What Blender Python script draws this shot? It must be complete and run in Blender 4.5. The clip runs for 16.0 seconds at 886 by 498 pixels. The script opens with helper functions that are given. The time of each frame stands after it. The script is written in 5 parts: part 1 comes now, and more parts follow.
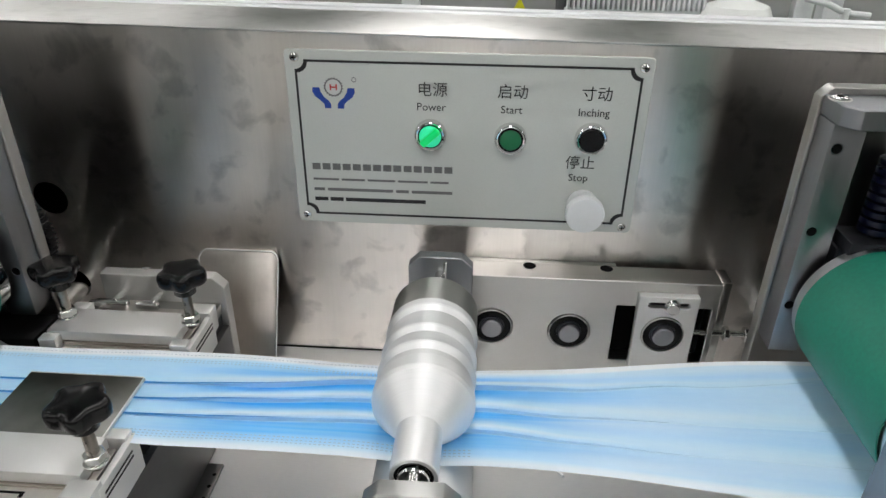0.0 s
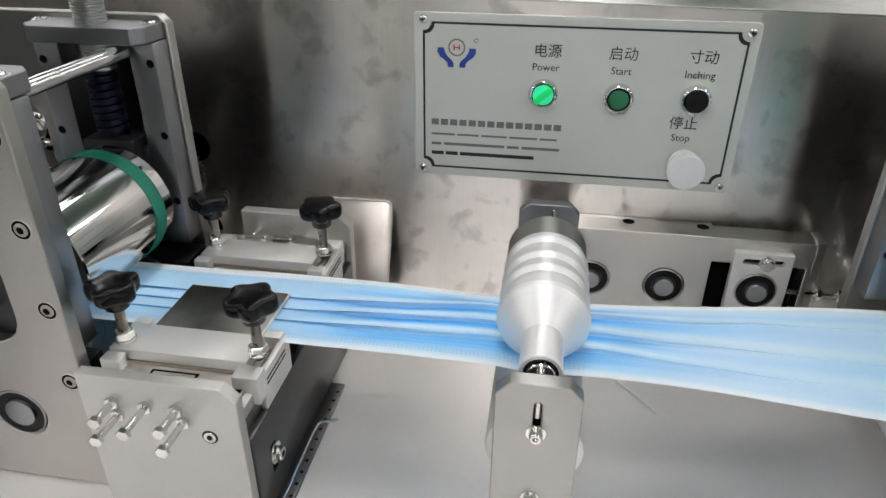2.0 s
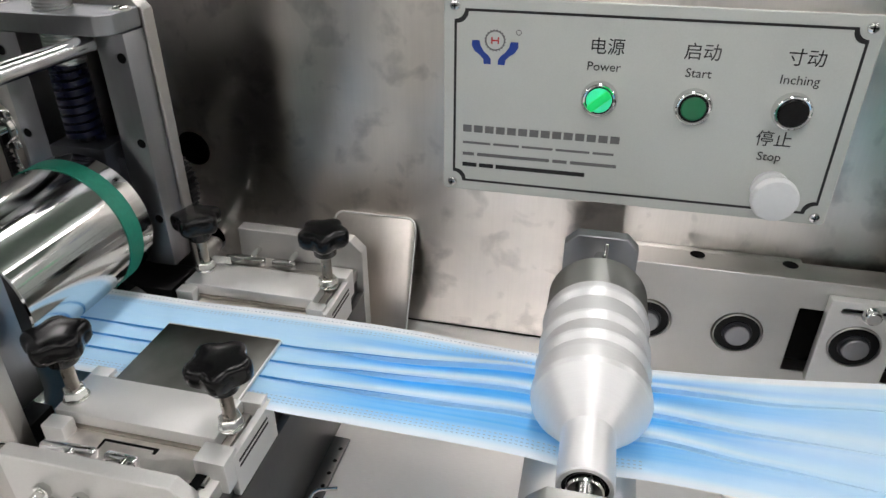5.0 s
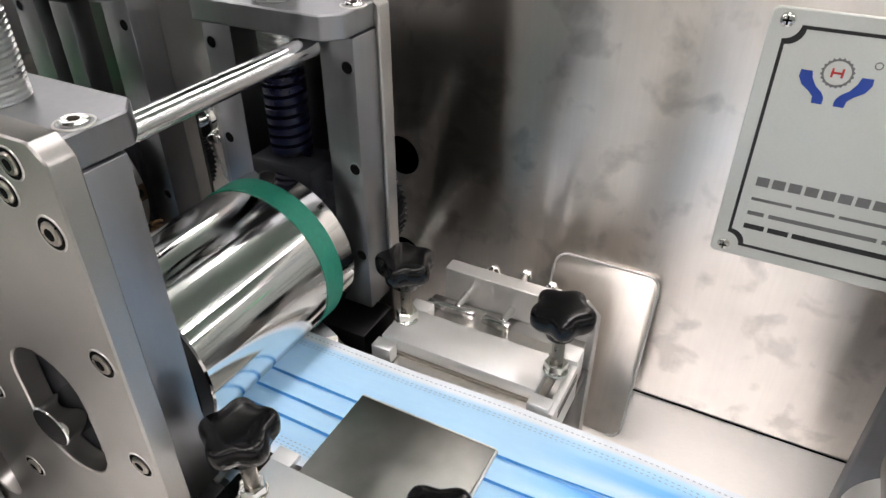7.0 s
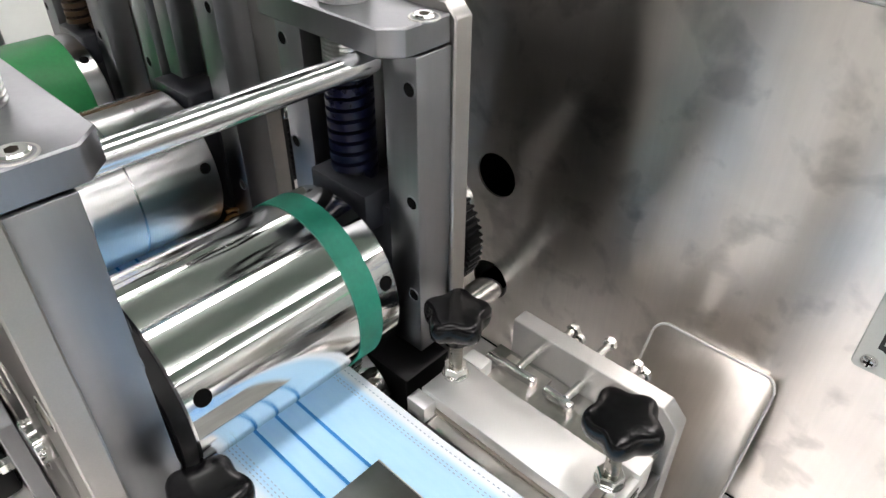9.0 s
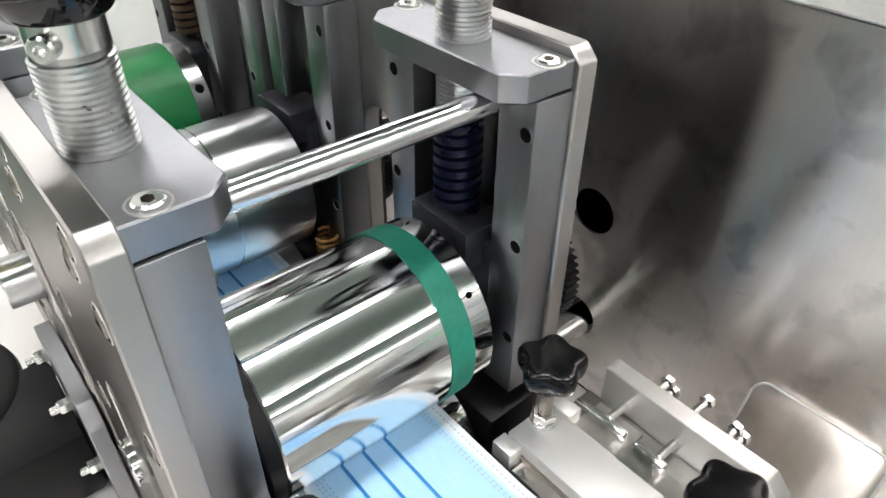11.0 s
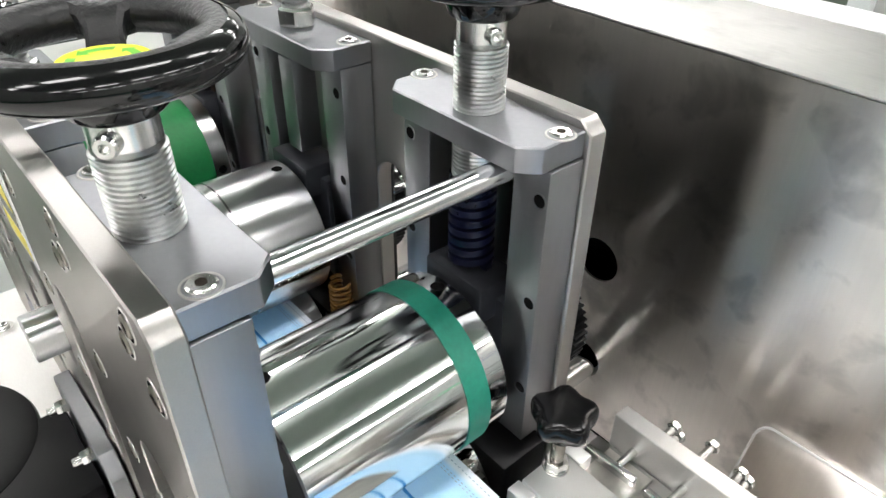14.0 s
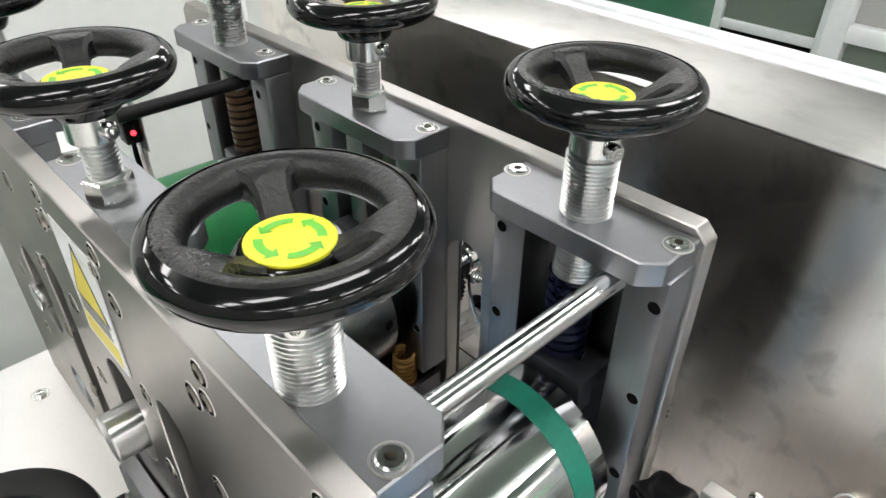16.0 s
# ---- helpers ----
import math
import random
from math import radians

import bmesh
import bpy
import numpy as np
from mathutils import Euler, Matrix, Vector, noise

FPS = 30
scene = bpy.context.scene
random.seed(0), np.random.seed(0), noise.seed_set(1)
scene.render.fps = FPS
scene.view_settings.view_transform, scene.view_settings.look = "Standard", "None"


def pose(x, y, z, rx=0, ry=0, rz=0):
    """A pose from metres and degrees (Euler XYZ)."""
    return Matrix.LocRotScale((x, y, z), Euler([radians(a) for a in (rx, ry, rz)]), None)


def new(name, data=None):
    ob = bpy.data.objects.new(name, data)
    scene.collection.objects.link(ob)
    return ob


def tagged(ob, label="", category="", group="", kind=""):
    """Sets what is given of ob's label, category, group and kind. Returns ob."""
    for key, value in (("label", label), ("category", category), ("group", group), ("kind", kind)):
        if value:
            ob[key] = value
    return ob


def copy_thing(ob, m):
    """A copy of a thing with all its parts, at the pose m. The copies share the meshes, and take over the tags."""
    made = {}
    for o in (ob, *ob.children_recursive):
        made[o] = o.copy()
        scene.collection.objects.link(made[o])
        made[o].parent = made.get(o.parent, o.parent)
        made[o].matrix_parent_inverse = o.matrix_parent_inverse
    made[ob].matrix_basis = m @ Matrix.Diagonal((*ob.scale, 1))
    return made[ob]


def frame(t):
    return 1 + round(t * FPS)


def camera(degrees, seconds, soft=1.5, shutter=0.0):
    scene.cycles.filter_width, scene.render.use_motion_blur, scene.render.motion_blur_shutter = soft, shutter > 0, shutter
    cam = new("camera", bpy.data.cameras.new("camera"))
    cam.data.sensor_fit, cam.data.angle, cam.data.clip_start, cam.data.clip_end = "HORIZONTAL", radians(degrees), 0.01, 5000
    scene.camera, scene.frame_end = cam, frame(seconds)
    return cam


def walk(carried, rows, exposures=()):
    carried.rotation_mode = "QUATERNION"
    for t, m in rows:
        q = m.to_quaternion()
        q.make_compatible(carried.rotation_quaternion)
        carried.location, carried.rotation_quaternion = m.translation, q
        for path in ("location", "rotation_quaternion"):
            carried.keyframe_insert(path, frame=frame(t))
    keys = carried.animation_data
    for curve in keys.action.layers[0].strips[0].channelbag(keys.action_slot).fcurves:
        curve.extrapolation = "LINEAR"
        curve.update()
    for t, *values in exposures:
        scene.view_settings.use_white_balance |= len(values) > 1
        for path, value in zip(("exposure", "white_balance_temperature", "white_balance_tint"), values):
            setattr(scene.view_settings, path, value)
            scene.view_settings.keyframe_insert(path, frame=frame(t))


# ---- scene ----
cam = camera(66.2, 16.0)
METRES, EYE, TILT, LEAN, TURN = 0.67, 0.45, 0.0, 0.0, 3.4
ROWS = [
    (0.0, 0.0, 0.0, 0.0, 0.32, -28.76, -0.58),
    (0.5, -0.002, -0.0294, -0.0181, 3.31, -27.04, -0.47),
    (1.0, -0.0207, -0.0546, -0.0295, 5.15, -27.14, -0.45),
    (1.5, -0.0549, -0.0893, -0.0363, 5.61, -27.56, -0.41),
    (2.0, -0.0685, -0.1125, -0.0325, 5.67, -28.49, -0.36),
    (2.5, -0.0737, -0.1147, -0.03, 5.65, -29.04, -0.34),
    (3.0, -0.0789, -0.106, -0.0288, 5.65, -29.22, -0.31),
    (5.5, -0.0661, 0.1086, -0.0539, 12.44, -30.99, -0.18),
    (6.0, -0.1204, 0.1456, -0.0461, 16.33, -31.96, -0.21),
    (6.5, -0.1892, 0.1805, -0.0415, 21.49, -33.04, -0.12),
    (7.0, -0.2205, 0.2392, -0.0455, 24.22, -34.21, -0.08),
    (7.5, -0.2202, 0.2908, -0.0416, 27.66, -35.23, -0.23),
    (8.0, -0.2135, 0.325, -0.0406, 32.23, -36.08, -0.3),
    (8.5, -0.2099, 0.3614, -0.0437, 36.41, -36.62, -0.41),
    (9.0, -0.2143, 0.3795, -0.0417, 39.95, -36.88, -0.39),
    (9.5, -0.2104, 0.3931, -0.04, 43.17, -37.02, -0.44),
    (10.0, -0.2242, 0.3885, -0.0392, 45.37, -37.13, -0.42),
    (12.5, -0.2804, 0.3759, 0.0038, 46.94, -36.59, -0.52),
    (13.0, -0.2675, 0.3719, 0.0056, 46.78, -35.66, -0.54),
    (13.5, -0.2668, 0.3686, 0.0084, 45.89, -34.89, -0.53),
    (14.0, -0.2678, 0.364, 0.0112, 45.76, -34.84, -0.55),
    (14.5, -0.272, 0.3631, 0.0176, 45.76, -34.84, -0.52),
    (15.0, -0.2989, 0.3588, 0.0426, 45.57, -34.86, -0.54),
    (15.5, -0.3427, 0.3412, 0.0661, 44.75, -34.98, -0.5),
    (16.0, -0.3736, 0.3259, 0.0773, 42.99, -35.03, -0.43),
]
walk(cam, [(t, pose(0, 0, EYE, TILT, LEAN, TURN) @ pose(METRES * x, METRES * y, METRES * z, 90 + pitch, roll, yaw)) for t, x, y, z, yaw, pitch, roll in ROWS],
     exposures=[(0.0, -0.44, 6500, 10), (2.0, -0.39, 6520, 11), (3.2, -0.35, 6560, 12), (5.5, -0.32, 6600, 13), (7.0, 0.0, 6710, 15), (8.5, 0.18, 6660, 14), (10.0, 0.32, 6540, 12), (12.5, 0.47, 6500, 10),
                (14.5, 0.45, 6500, 10), (16.0, 0.23, 6500, 10)])

# ---- world and light ----
world = bpy.data.worlds.new("world")
scene.world = world
world.use_nodes = True
world.node_tree.nodes["Background"].inputs[0].default_value = (0.55, 0.6, 0.65, 1)
world.node_tree.nodes["Background"].inputs[1].default_value = 0.01
LAMP = 14.5


# ---- materials ----
def material(name, colour, rough=0.5, metal=0.0, grain=0.0, scale=60.0, stretch=(1, 1, 1), bump=0.0, spread=0.0, coat=0.0, sheen=0.0,
             blotch=0.0, blotch_scale=9.0, emit=0.0, spec=0.5, stain=0.0, brush=0.0):
    """Principled surface with fine grain and larger blotches in colour and roughness."""
    m = bpy.data.materials.new(name)
    m.use_nodes = True
    nt = m.node_tree
    b = nt.nodes["Principled BSDF"]
    b.inputs["Roughness"].default_value = rough
    b.inputs["Metallic"].default_value = metal
    b.inputs["Specular IOR Level"].default_value = spec
    b.inputs["Coat Weight"].default_value = coat
    b.inputs["Coat Roughness"].default_value = 0.08
    b.inputs["Sheen Weight"].default_value = sheen
    if metal == 1.0:
        # bare metal: one glossy lobe
        nt.nodes.remove(b)
        b = nt.nodes.new("ShaderNodeBsdfAnisotropic")
        b.distribution = "BECKMANN"
        b.inputs["Roughness"].default_value = rough
        nt.links.new(b.outputs[0], nt.nodes["Material Output"].inputs[0])
    if brush:
        # brushed along x (above 0) or round the y axis (below 0): reflections spread across the marks
        b.inputs["Anisotropy"].default_value = brush
        tv = nt.nodes.new("ShaderNodeCombineXYZ")
        tv.inputs[0 if brush > 0 else 1].default_value = 1.0
        nt.links.new(tv.outputs[0], b.inputs["Tangent"])
    co = nt.nodes.new("ShaderNodeTexCoord")
    mp = nt.nodes.new("ShaderNodeMapping")
    mp.inputs["Scale"].default_value = stretch
    nt.links.new(co.outputs["Object"], mp.inputs["Vector"])
    n1 = nt.nodes.new("ShaderNodeTexNoise")
    n1.inputs["Scale"].default_value = scale
    n1.inputs["Detail"].default_value = 5
    nt.links.new(mp.outputs[0], n1.inputs["Vector"])
    n2 = nt.nodes.new("ShaderNodeTexNoise")
    n2.inputs["Scale"].default_value = blotch_scale
    n2.inputs["Detail"].default_value = 3
    nt.links.new(co.outputs["Object"], n2.inputs["Vector"])

    def ranged(node, lo, hi, a=0.3, z=0.7):
        r = nt.nodes.new("ShaderNodeMapRange")
        r.inputs[1].default_value, r.inputs[2].default_value, r.inputs[3].default_value, r.inputs[4].default_value = a, z, lo, hi
        nt.links.new(node.outputs[0], r.inputs[0])
        return r

    def times(x, y):
        k = nt.nodes.new("ShaderNodeMath")
        k.operation = "MULTIPLY"
        nt.links.new(x.outputs[0], k.inputs[0])
        nt.links.new(y.outputs[0], k.inputs[1])
        return k

    tone = times(ranged(n1, 1 - grain, 1 + grain * 0.5), ranged(n2, 1 - blotch, 1 + blotch * 0.3))
    if stain:
        n3 = nt.nodes.new("ShaderNodeTexNoise")
        n3.inputs["Scale"].default_value = 30
        n3.inputs["Detail"].default_value = 4.0
        n3.inputs["Distortion"].default_value = 0.3
        nt.links.new(co.outputs["Object"], n3.inputs["Vector"])
        tone = times(tone, ranged(n3, 1, 1 - stain, 0.54, 0.66))
    mix = nt.nodes.new("ShaderNodeVectorMath")
    mix.operation = "SCALE"
    mix.inputs[0].default_value = colour
    nt.links.new(tone.outputs[0], mix.inputs["Scale"])
    nt.links.new(mix.outputs[0], b.inputs["Color" if metal == 1.0 else "Base Color"])
    if spread:
        k = nt.nodes.new("ShaderNodeMath")
        k.operation = "ADD"
        nt.links.new(ranged(n1, -spread * 0.5, spread * 0.5).outputs[0], k.inputs[0])
        nt.links.new(ranged(n2, rough - spread, rough + spread).outputs[0], k.inputs[1])
        nt.links.new(k.outputs[0], b.inputs["Roughness"])
    if bump:
        bp = nt.nodes.new("ShaderNodeBump")
        bp.inputs["Strength"].default_value = bump
        bp.inputs["Distance"].default_value = 0.0004
        nt.links.new(n1.outputs[0], bp.inputs["Height"])
        nt.links.new(bp.outputs[0], b.inputs["Normal"])
    if emit:
        b.inputs["Emission Color"].default_value = (*colour, 1)
        b.inputs["Emission Strength"].default_value = emit
    return m


STEEL = material("brushed_stainless", (0.925, 0.875, 0.835), 0.30, 1.0, 0.025, 60, (6, 1, 0.25), 0.0, 0.0, blotch=0.12, blotch_scale=16, stain=0.26, brush=0.60)
COVER = material("dull_stainless_cover", (0.62, 0.575, 0.535), 0.34, 1.0, 0.03, 60, (6, 1, 0.25), 0.0, 0.02, blotch=0.12, blotch_scale=18, stain=0.10)
LIP = material("folded_stainless_lip", (0.70, 0.69, 0.67), 0.45, 1.0, 0.04, 60, (1, 6, 1), 0.0, 0.03, blotch=0.12, blotch_scale=10, stain=0.10)
# near-black stand-in for the shade behind cheek plates and cover sheet
SCALE = material("rear_gap_shade", (0.045, 0.044, 0.043), 0.45, 0.6, 0.15, 120, (1, 1, 1), 0.0, 0.05, blotch=0.2, blotch_scale=20)
DECK = material("satin_stainless", (0.93, 0.91, 0.895), 0.42, 0.50, 0.03, 160, (1, 6, 1), 0.0, 0.03, blotch=0.05, blotch_scale=6)
ALU = material("anodised_aluminium", (0.585, 0.575, 0.555), 0.40, 1.0, 0.02, 1200, (1, 1, 1), 0.0, 0.015, blotch=0.06, blotch_scale=18)
PLATE = material("brushed_aluminium_plate", (0.60, 0.595, 0.58), 0.40, 0.8, 0.03, 900, (1, 1, 1), 0.0, 0.02, blotch=0.05, blotch_scale=18)
ALU_MATTE = material("bead_blasted_aluminium", (0.82, 0.82, 0.81), 0.5, 0.85, 0.02, 1400, (1, 1, 1), 0.0, 0.02, blotch=0.03, blotch_scale=18)
BRACKET = material("fine_milled_aluminium", (0.43, 0.43, 0.415), 0.42, 1.0, 0.02, 1200, (1, 1, 1), 0.0, 0.015, blotch=0.05, blotch_scale=18)
ALU_DARK = material("milled_steel", (0.345, 0.35, 0.365), 0.43, 1.0, 0.03, 300, (1, 1, 0.1), 0.0, 0.015, blotch=0.06, blotch_scale=22)
TURNED = material("turned_aluminium", (0.84, 0.84, 0.845), 0.50, 0.85, 0.03, 300, (0.05, 12, 0.05), 0.0, 0.02, blotch=0.02)
GUIDE_DARK = material("dark_ground_steel", (0.13, 0.13, 0.13), 0.36, 0.8, 0.05, 200, (1, 1, 1), 0.0, 0.03, blotch=0.12, blotch_scale=20)
CHROME = material("polished_chrome", (0.78, 0.785, 0.78), 0.055, 1.0, 0.02, 300, (1, 20, 1), 0.0, 0.01, blotch=0.03, blotch_scale=20)
ROLL_CHROME = material("ground_chrome", (0.74, 0.745, 0.74), 0.10, 1.0, 0.03, 300, (1, 20, 1), 0.0, 0.006, blotch=0.03, blotch_scale=20, brush=-0.62)
ROD_CHROME = material("drawn_chrome", (0.70, 0.705, 0.71), 0.22, 1.0, 0.03, 300, (1, 0.1, 1), 0.0, 0.02, blotch=0.03, blotch_scale=20)
ROLL_STEEL = material("ground_steel", (0.78, 0.78, 0.785), 0.30, 1.0, 0.04, 250, (1, 16, 1), 0.0, 0.02, blotch=0.05, blotch_scale=25, brush=-0.35)
ZINC = material("zinc_plated_steel", (0.76, 0.76, 0.74), 0.24, 1.0, 0.05, 400, (1, 1, 1), 0.0, 0.03, blotch=0.06, blotch_scale=120)
THREAD = material("dull_zinc_thread", (0.66, 0.67, 0.66), 0.31, 1.0, 0.06, 500, (1, 1, 1), 0.0, 0.04, blotch=0.10, blotch_scale=90)
BRONZED = material("warm_grey_spacer", (0.36, 0.33, 0.29), 0.45, 0.8, 0.05, 300, blotch=0.08, blotch_scale=30)
CHEEK = material("clear_anodised_cheek", (0.475, 0.46, 0.44), 0.41, 1.0, 0.03, 1200, (1, 1, 1), 0.0, 0.02, blotch=0.08, blotch_scale=14)
SCREW_DARK = material("worn_screw_socket", (0.07, 0.062, 0.052), 0.4, 1.0, 0.1, 500)
SCREW = material("browned_screw_steel", (0.40, 0.37, 0.33), 0.30, 1.0, 0.10, 500, (1, 1, 1), 0.0, 0.04, blotch=0.12, blotch_scale=150)
DULL = material("blackened_steel", (0.008, 0.008, 0.0085), 0.36, 0.1, 0.2, 200, (1, 1, 1), 0.06, 0.06, blotch=0.2, spec=0.2)
BLOCK = material("dark_slider_steel", (0.028, 0.030, 0.036), 0.34, 0.1, 0.2, 120, (1, 1, 1), 0.04, 0.06, blotch=0.2, spec=0.4)
BLACK = material("black_plastic", (0.0035, 0.0035, 0.004), 0.22, 0.0, 0.1, 500, (1, 1, 1), 0.03, 0.04, spec=0.22)
KNOB = material("glossy_black_plastic", (0.004, 0.004, 0.0045), 0.17, 0.0, 0.1, 900, (1, 1, 1), 0.0, 0.02, spec=0.24)
WHEEL = material("black_bakelite", (0.004, 0.004, 0.0045), 0.07, 0.0, 0.1, 700, (1, 1, 1), 0.0, 0.02, spec=0.45)
WHEEL_ROUGH = material("cast_black_bakelite", (0.009, 0.009, 0.0095), 0.34, 0.0, 0.25, 520, (1, 1, 1), 1.0, 0.10, spec=0.36)
MOTOR = material("black_enamel", (0.004, 0.004, 0.0045), 0.42, 0.0, 0.2, 300, (1, 1, 1), 0.06, 0.06, spec=0.22)
HOLE = material("dark_cavity", (0.003, 0.003, 0.003), 0.9, spec=0.1)
TEAL = material("teal_rubber", (0.010, 0.20, 0.135), 0.5, 0.0, 0.12, 300, (1, 1, 1), 0.08, 0.06, blotch=0.08, blotch_scale=30)
GREEN = material("green_silicone", (0.010, 0.20, 0.055), 0.5, 0.0, 0.1, 300, (1, 1, 1), 0.08, 0.06, blotch=0.1, blotch_scale=30)
BLUE_SPRING = material("blue_enamel", (0.0025, 0.0035, 0.016), 0.32, 0.0, 0.2, 300, (1, 1, 1), 0.05, 0.06, spec=0.25)
BROWN_SPRING = material("brown_enamel", (0.07, 0.04, 0.022), 0.4, 0.0, 0.2, 300, (1, 1, 1), 0.05, 0.06, spec=0.35)
AMBER_SPRING = material("amber_enamel", (0.19, 0.095, 0.025), 0.4, 0.0, 0.2, 300, (1, 1, 1), 0.05, 0.06, spec=0.4)
PANEL = material("silver_grey_print_plate", (0.60, 0.62, 0.59), 0.42, 0.12, 0.03, 800, (1, 1, 1), 0.04, 0.03, blotch=0.03, blotch_scale=12)
INK = material("black_ink", (0.012, 0.012, 0.013), 0.45, 0.0, 0.1, 400)
GREY_INK = material("grey_ink", (0.16, 0.16, 0.16), 0.5, 0.0, 0.1, 400)
BLUE_INK = material("blue_ink", (0.012, 0.055, 0.33), 0.45, 0.0, 0.05, 400)
RED_INK = material("red_ink", (0.5, 0.03, 0.03), 0.45, 0.0, 0.05, 400)
LIT_GREEN = material("lit_green_lens", (0.0, 0.62, 0.15), 0.3, 0.0, 0.1, 200, emit=0.55)
LIT_PALE = material("lit_pale_green_lens", (0.04, 0.85, 0.42), 0.3, 0.0, 0.25, 220, emit=0.55, blotch=0.3, blotch_scale=150)
RED_GLOW = material("red_signal_lens", (1.0, 0.03, 0.05), 0.3, emit=3.0)
GREEN_CAP = material("dark_green_button", (0.004, 0.17, 0.065), 0.4, 0.0, 0.05, 200, coat=0.2)
WHITE_CAP = material("white_plastic", (0.80, 0.81, 0.82), 0.35, 0.0, 0.02, 200, blotch=0.03)
YELLOW = material("yellow_sticker", (0.78, 0.74, 0.02), 0.4, 0.0, 0.04, 200)
ARROW = material("green_sticker_ink", (0.12, 0.48, 0.03), 0.45, 0.0, 0.04, 200)
WARN = material("amber_sticker", (0.72, 0.60, 0.05), 0.4, 0.0, 0.04, 200)
LABEL = material("white_sticker", (0.75, 0.76, 0.76), 0.35, 0.0, 0.03, 200)
BRASS = material("bronze", (0.34, 0.255, 0.18), 0.36, 1.0, 0.1, 300, blotch=0.1)
STRING = material("white_nylon", (0.92, 0.92, 0.92), 0.4)
FLOOR_GREEN = material("green_epoxy_floor", (0.015, 0.10, 0.05), 0.35, 0.0, 0.15, 20, blotch=0.15, blotch_scale=1.5)
WALL_WHITE = material("grey_painted_wall", (0.40, 0.40, 0.39), 0.6, 0.0, 0.05, 15, blotch=0.08, blotch_scale=1.0)
CEILING = material("grey_ceiling", (0.30, 0.325, 0.305), 0.7, 0.0, 0.05, 15, blotch=0.08, blotch_scale=1.0)
FRAME_WHITE = material("white_extrusion", (0.78, 0.79, 0.80), 0.35, 0.0, 0.04, 50, blotch=0.04)
CABINET = material("white_enamelled_sheet", (0.82, 0.83, 0.81), 0.35, 0.0, 0.03, 30, blotch=0.05, blotch_scale=3)
PALE_PANE = material("pale_guard_pane", (0.17, 0.195, 0.165), 0.25, 0.0, 0.03, 30, blotch=0.1, blotch_scale=2)
GREY_MACHINE = material("grey_enamelled_sheet", (0.22, 0.22, 0.22), 0.45, 0.0, 0.1, 20, blotch=0.1, blotch_scale=2)
BLUE_HOSE = material("blue_hose", (0.02, 0.18, 0.75), 0.35, 0.0, 0.05, 100)
LAMP_GLOW = material("lamp_diffuser", (1.0, 0.97, 0.965), 0.4, emit=LAMP)


def fabric_material():
    """Light blue nonwoven; "border" marks the white edge strips and the highlights painted on the pleat ridges,
    "layers" the folds, where shade and layers lying on one another are put in as a deeper blue.
    """
    m = bpy.data.materials.new("blue_nonwoven")
    m.use_nodes = True
    nt = m.node_tree
    b = nt.nodes["Principled BSDF"]
    b.inputs["Roughness"].default_value = 0.75
    b.inputs["Sheen Weight"].default_value = 0.25
    at = nt.nodes.new("ShaderNodeAttribute")
    at.attribute_name = "border"
    co = nt.nodes.new("ShaderNodeTexCoord")
    mp = nt.nodes.new("ShaderNodeMapping")
    mp.inputs["Scale"].default_value = (0.25, 1, 1)
    nt.links.new(co.outputs["Object"], mp.inputs["Vector"])
    n = nt.nodes.new("ShaderNodeTexNoise")
    n.inputs["Scale"].default_value = 260
    n.inputs["Detail"].default_value = 4
    nt.links.new(mp.outputs[0], n.inputs["Vector"])
    ramp = nt.nodes.new("ShaderNodeMix")
    ramp.data_type = "RGBA"
    ramp.inputs[6].default_value = (0.38, 0.67, 0.95, 1)
    ramp.inputs[7].default_value = (0.49, 0.75, 0.97, 1)
    nt.links.new(n.outputs[0], ramp.inputs[0])
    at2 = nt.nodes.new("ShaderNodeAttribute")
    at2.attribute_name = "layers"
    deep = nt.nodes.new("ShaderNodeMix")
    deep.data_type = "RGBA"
    # deeper blue paints in the shade along the folds
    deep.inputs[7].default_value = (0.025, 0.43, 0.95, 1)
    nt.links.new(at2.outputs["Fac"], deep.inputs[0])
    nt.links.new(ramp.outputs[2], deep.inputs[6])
    mix = nt.nodes.new("ShaderNodeMix")
    mix.data_type = "RGBA"
    mix.inputs[7].default_value = (0.81, 0.86, 0.93, 1)
    nt.links.new(at.outputs["Fac"], mix.inputs[0])
    nt.links.new(deep.outputs[2], mix.inputs[6])
    nt.links.new(mix.outputs[2], b.inputs["Base Color"])
    bp = nt.nodes.new("ShaderNodeBump")
    bp.inputs["Strength"].default_value = 0.25
    bp.inputs["Distance"].default_value = 0.0003
    nt.links.new(n.outputs[0], bp.inputs["Height"])
    nt.links.new(bp.outputs[0], b.inputs["Normal"])
    return m


FABRIC = fabric_material()
WELD = material("pressed_weld_dots", (0.37, 0.46, 0.58), 0.5, 0.0, 0.1, 300)
FOLD_SHADE = material("pleat_fold_shade", (0.025, 0.23, 0.62), 0.7, 0.0, 0.1, 300)


# ---- mesh helpers ----
def axis_matrix(axis):
    """Turns local z into the named axis."""
    return {"z": Matrix(), "y": Matrix.Rotation(radians(-90), 4, "X"), "x": Matrix.Rotation(radians(90), 4, "Y")}[axis]


